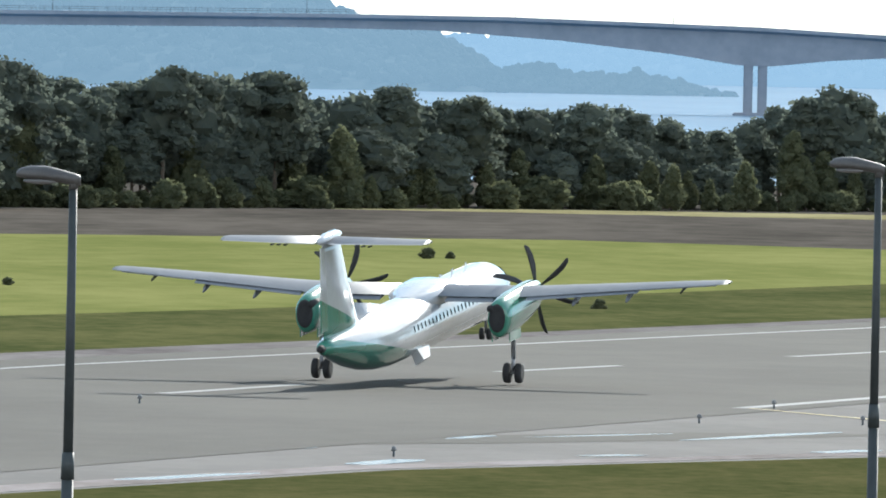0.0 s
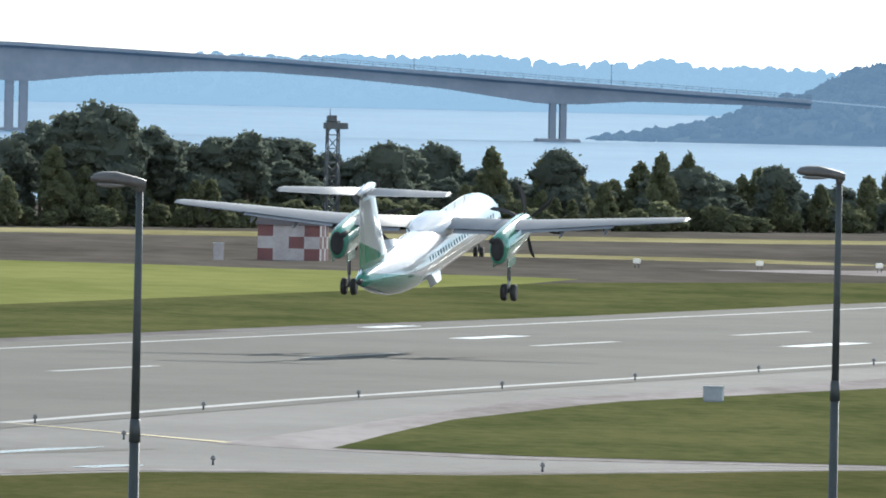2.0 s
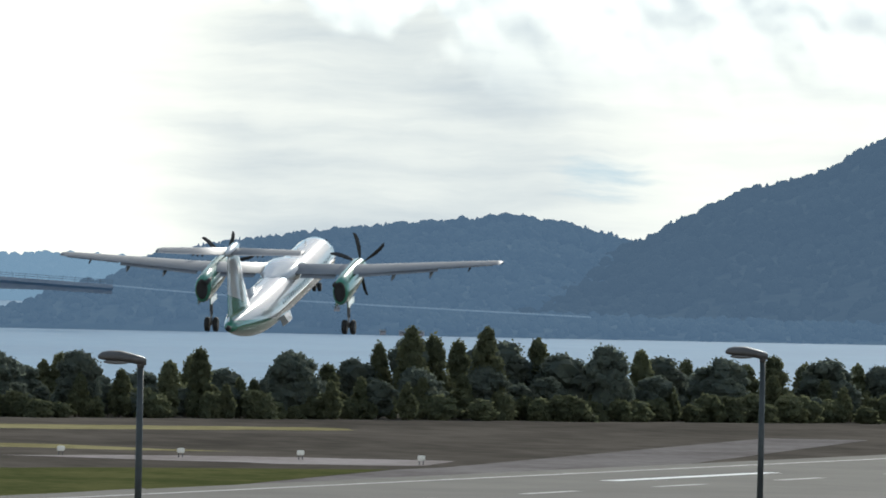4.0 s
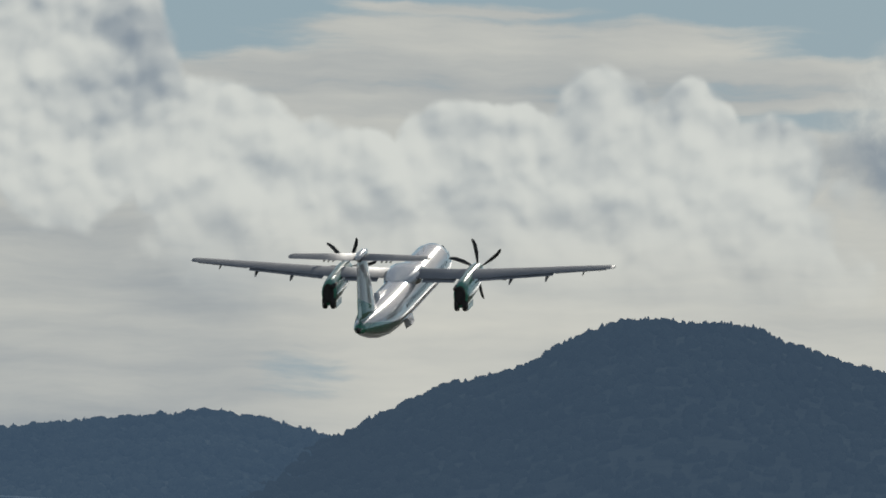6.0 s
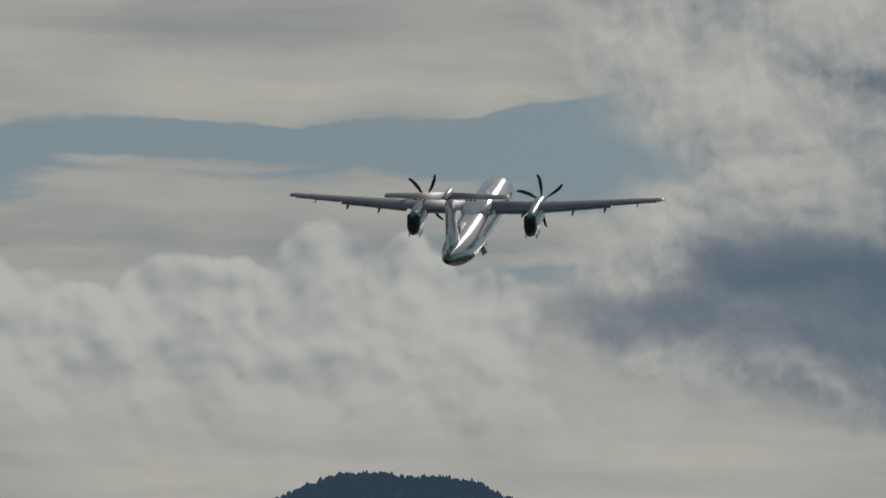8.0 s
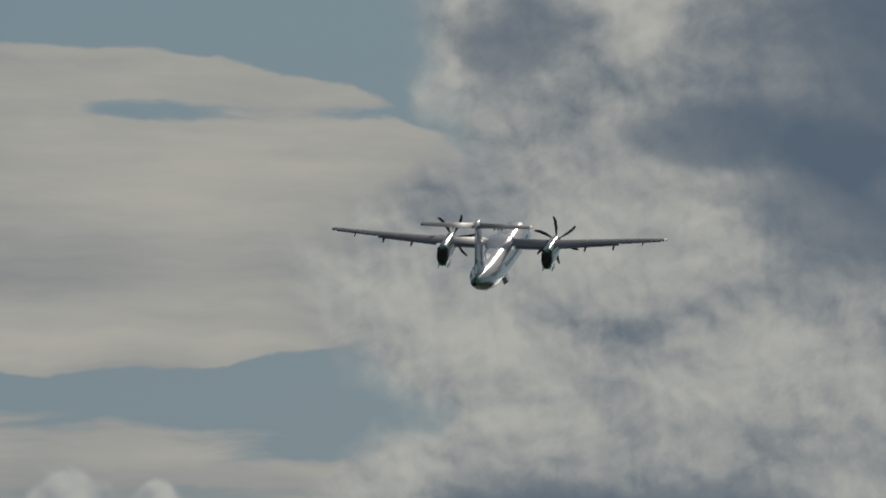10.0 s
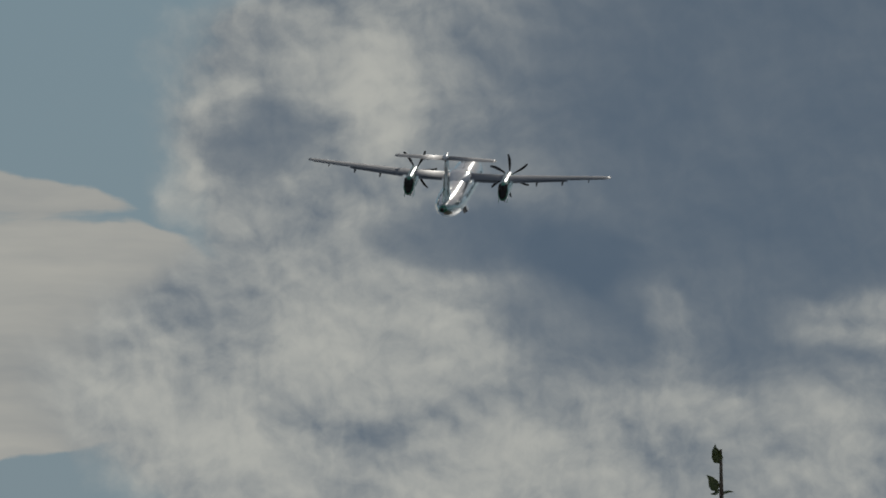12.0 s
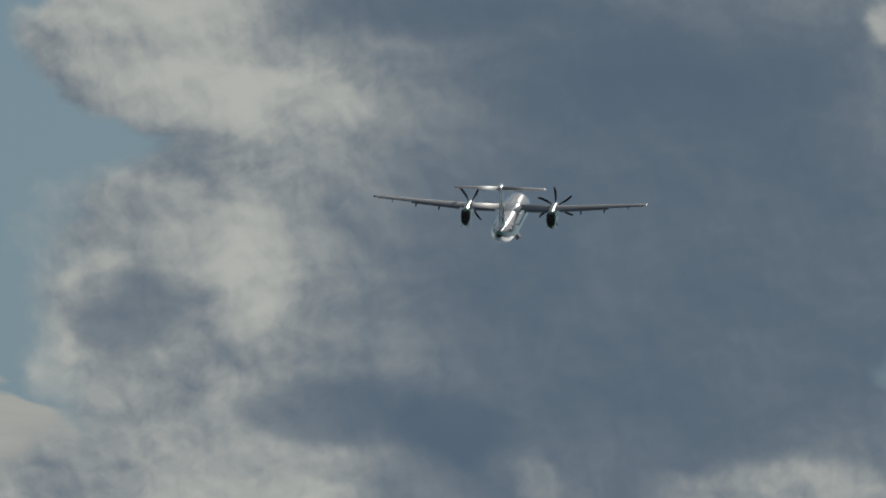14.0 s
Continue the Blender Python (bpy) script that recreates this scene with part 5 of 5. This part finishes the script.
    nose = part("nose_gear", bm, STEEL, root, "nose landing gear with twin wheels")
    for dx in (-0.17, 0.17):
        bm = bmesh.new()
        tube(bm, (dx - 0.09, 0, -1.4), (dx + 0.09, 0, -1.4), 0.28, 0.28, 20)
        part("nose_wheel", bm, RUBBER, nose)
    return root, props, gear, nose


PLANE, PROPS, GEAR, NOSE_GEAR = build_aircraft()


def motions():
    # seconds, place, heading, climb, bank
    flight = [
    (0, -0.86, 671.80, 2.92, 13.77, 5.53, -0.09),
    (0.5, 8.65, 706.29, 3.22, 14.04, 6.15, 0.11),
    (1, 19.11, 741.40, 3.76, 14.38, 6.50, -0.11),
    (1.5, 28.82, 773.98, 4.43, 14.70, 6.81, 0.14),
    (2, 39.38, 809.37, 5.43, 14.89, 7.63, 0.72),
    (2.5, 49.35, 844.25, 6.62, 14.87, 8.44, 0.94),
    (3, 60.35, 881.77, 8.41, 14.82, 8.83, 0.63),
    (3.5, 70.39, 914.82, 10.52, 14.96, 9.24, -0.21),
    (3.7, 74.74, 930.75, 11.50, 15.18, 9.67, -0.11),
    (5.8, 107.99, 975.00, 24.65, 15.63, 10.71, -0.05),
    (6, 112.08, 987.59, 26.12, 15.81, 10.80, -0.10),
    (6.5, 122.06, 1019.70, 29.87, 15.53, 11.60, -0.05),
    (7, 132.64, 1052.45, 34.46, 15.38, 12.14, -0.25),
    (7.5, 142.64, 1084.04, 39.14, 15.57, 12.56, -0.14),
    (8, 153.29, 1116.64, 44.62, 15.13, 12.70, -0.24),
    (8.5, 163.28, 1150.56, 49.90, 15.31, 12.49, 0.09),
    (8.7, 167.64, 1164.89, 51.87, 15.63, 12.30, 0.30),
    (10.8, 210.08, 1298.02, 75.63, 14.90, 11.18, 1.94),
    (11, 214.20, 1311.90, 77.78, 14.78, 11.22, 2.26),
    (11.5, 224.35, 1345.69, 82.97, 14.67, 11.35, 2.36),
    (12, 234.91, 1379.75, 88.17, 14.49, 11.21, 2.62),
    (12.5, 245.17, 1413.92, 93.51, 14.68, 11.77, 2.30),
    (13, 255.98, 1449.01, 99.24, 14.37, 11.37, 1.48),
    (13.5, 266.46, 1484.57, 104.77, 14.18, 11.28, 0.99),
    (14, 277.36, 1520.17, 110.65, 14.08, 10.83, 0.94),
    ]
    walk(PLANE, [(t, Matrix.Translation((x, y, z)) @ Matrix.Rotation(radians(-h), 4, "Z") @ Matrix.Rotation(radians(c), 4, "X") @ Matrix.Rotation(radians(b), 4, "Y"))
                 for t, x, y, z, h, c, b in flight])
    # propellers turn by one blade every thirtieth of a second, with a slow drift
    for pr, side in PROPS:
        start = 50 if side > 0 else 20
        walk(pr, [(i / FPS, pose(side * 4.42, 3.5, 1.0) @ pose(0, 0, 0, 0, start + 60 * i + 0.02 * i, 0)) for i in range(int(14 * FPS) + 1)])
    # the wheels swing back into the nacelles once the aircraft climbs
    fold = [(0, 0), (4.2, 0), (4.9, 25), (5.5, 72), (5.8, 84), (6.1, 92), (6.6, 104), (7.2, 112), (14, 112)]
    for leg, side in GEAR:
        walk(leg, [(t, pose(side * 4.42, -0.95, 0.5) @ pose(0, 0, 0, -a * 0.86, 0, 0)) for t, a in fold])
    walk(NOSE_GEAR, [(t, pose(0, 12.0, -0.7) @ pose(0, 0, 0, a * 0.95, 0, 0)) for t, a in fold])


motions()
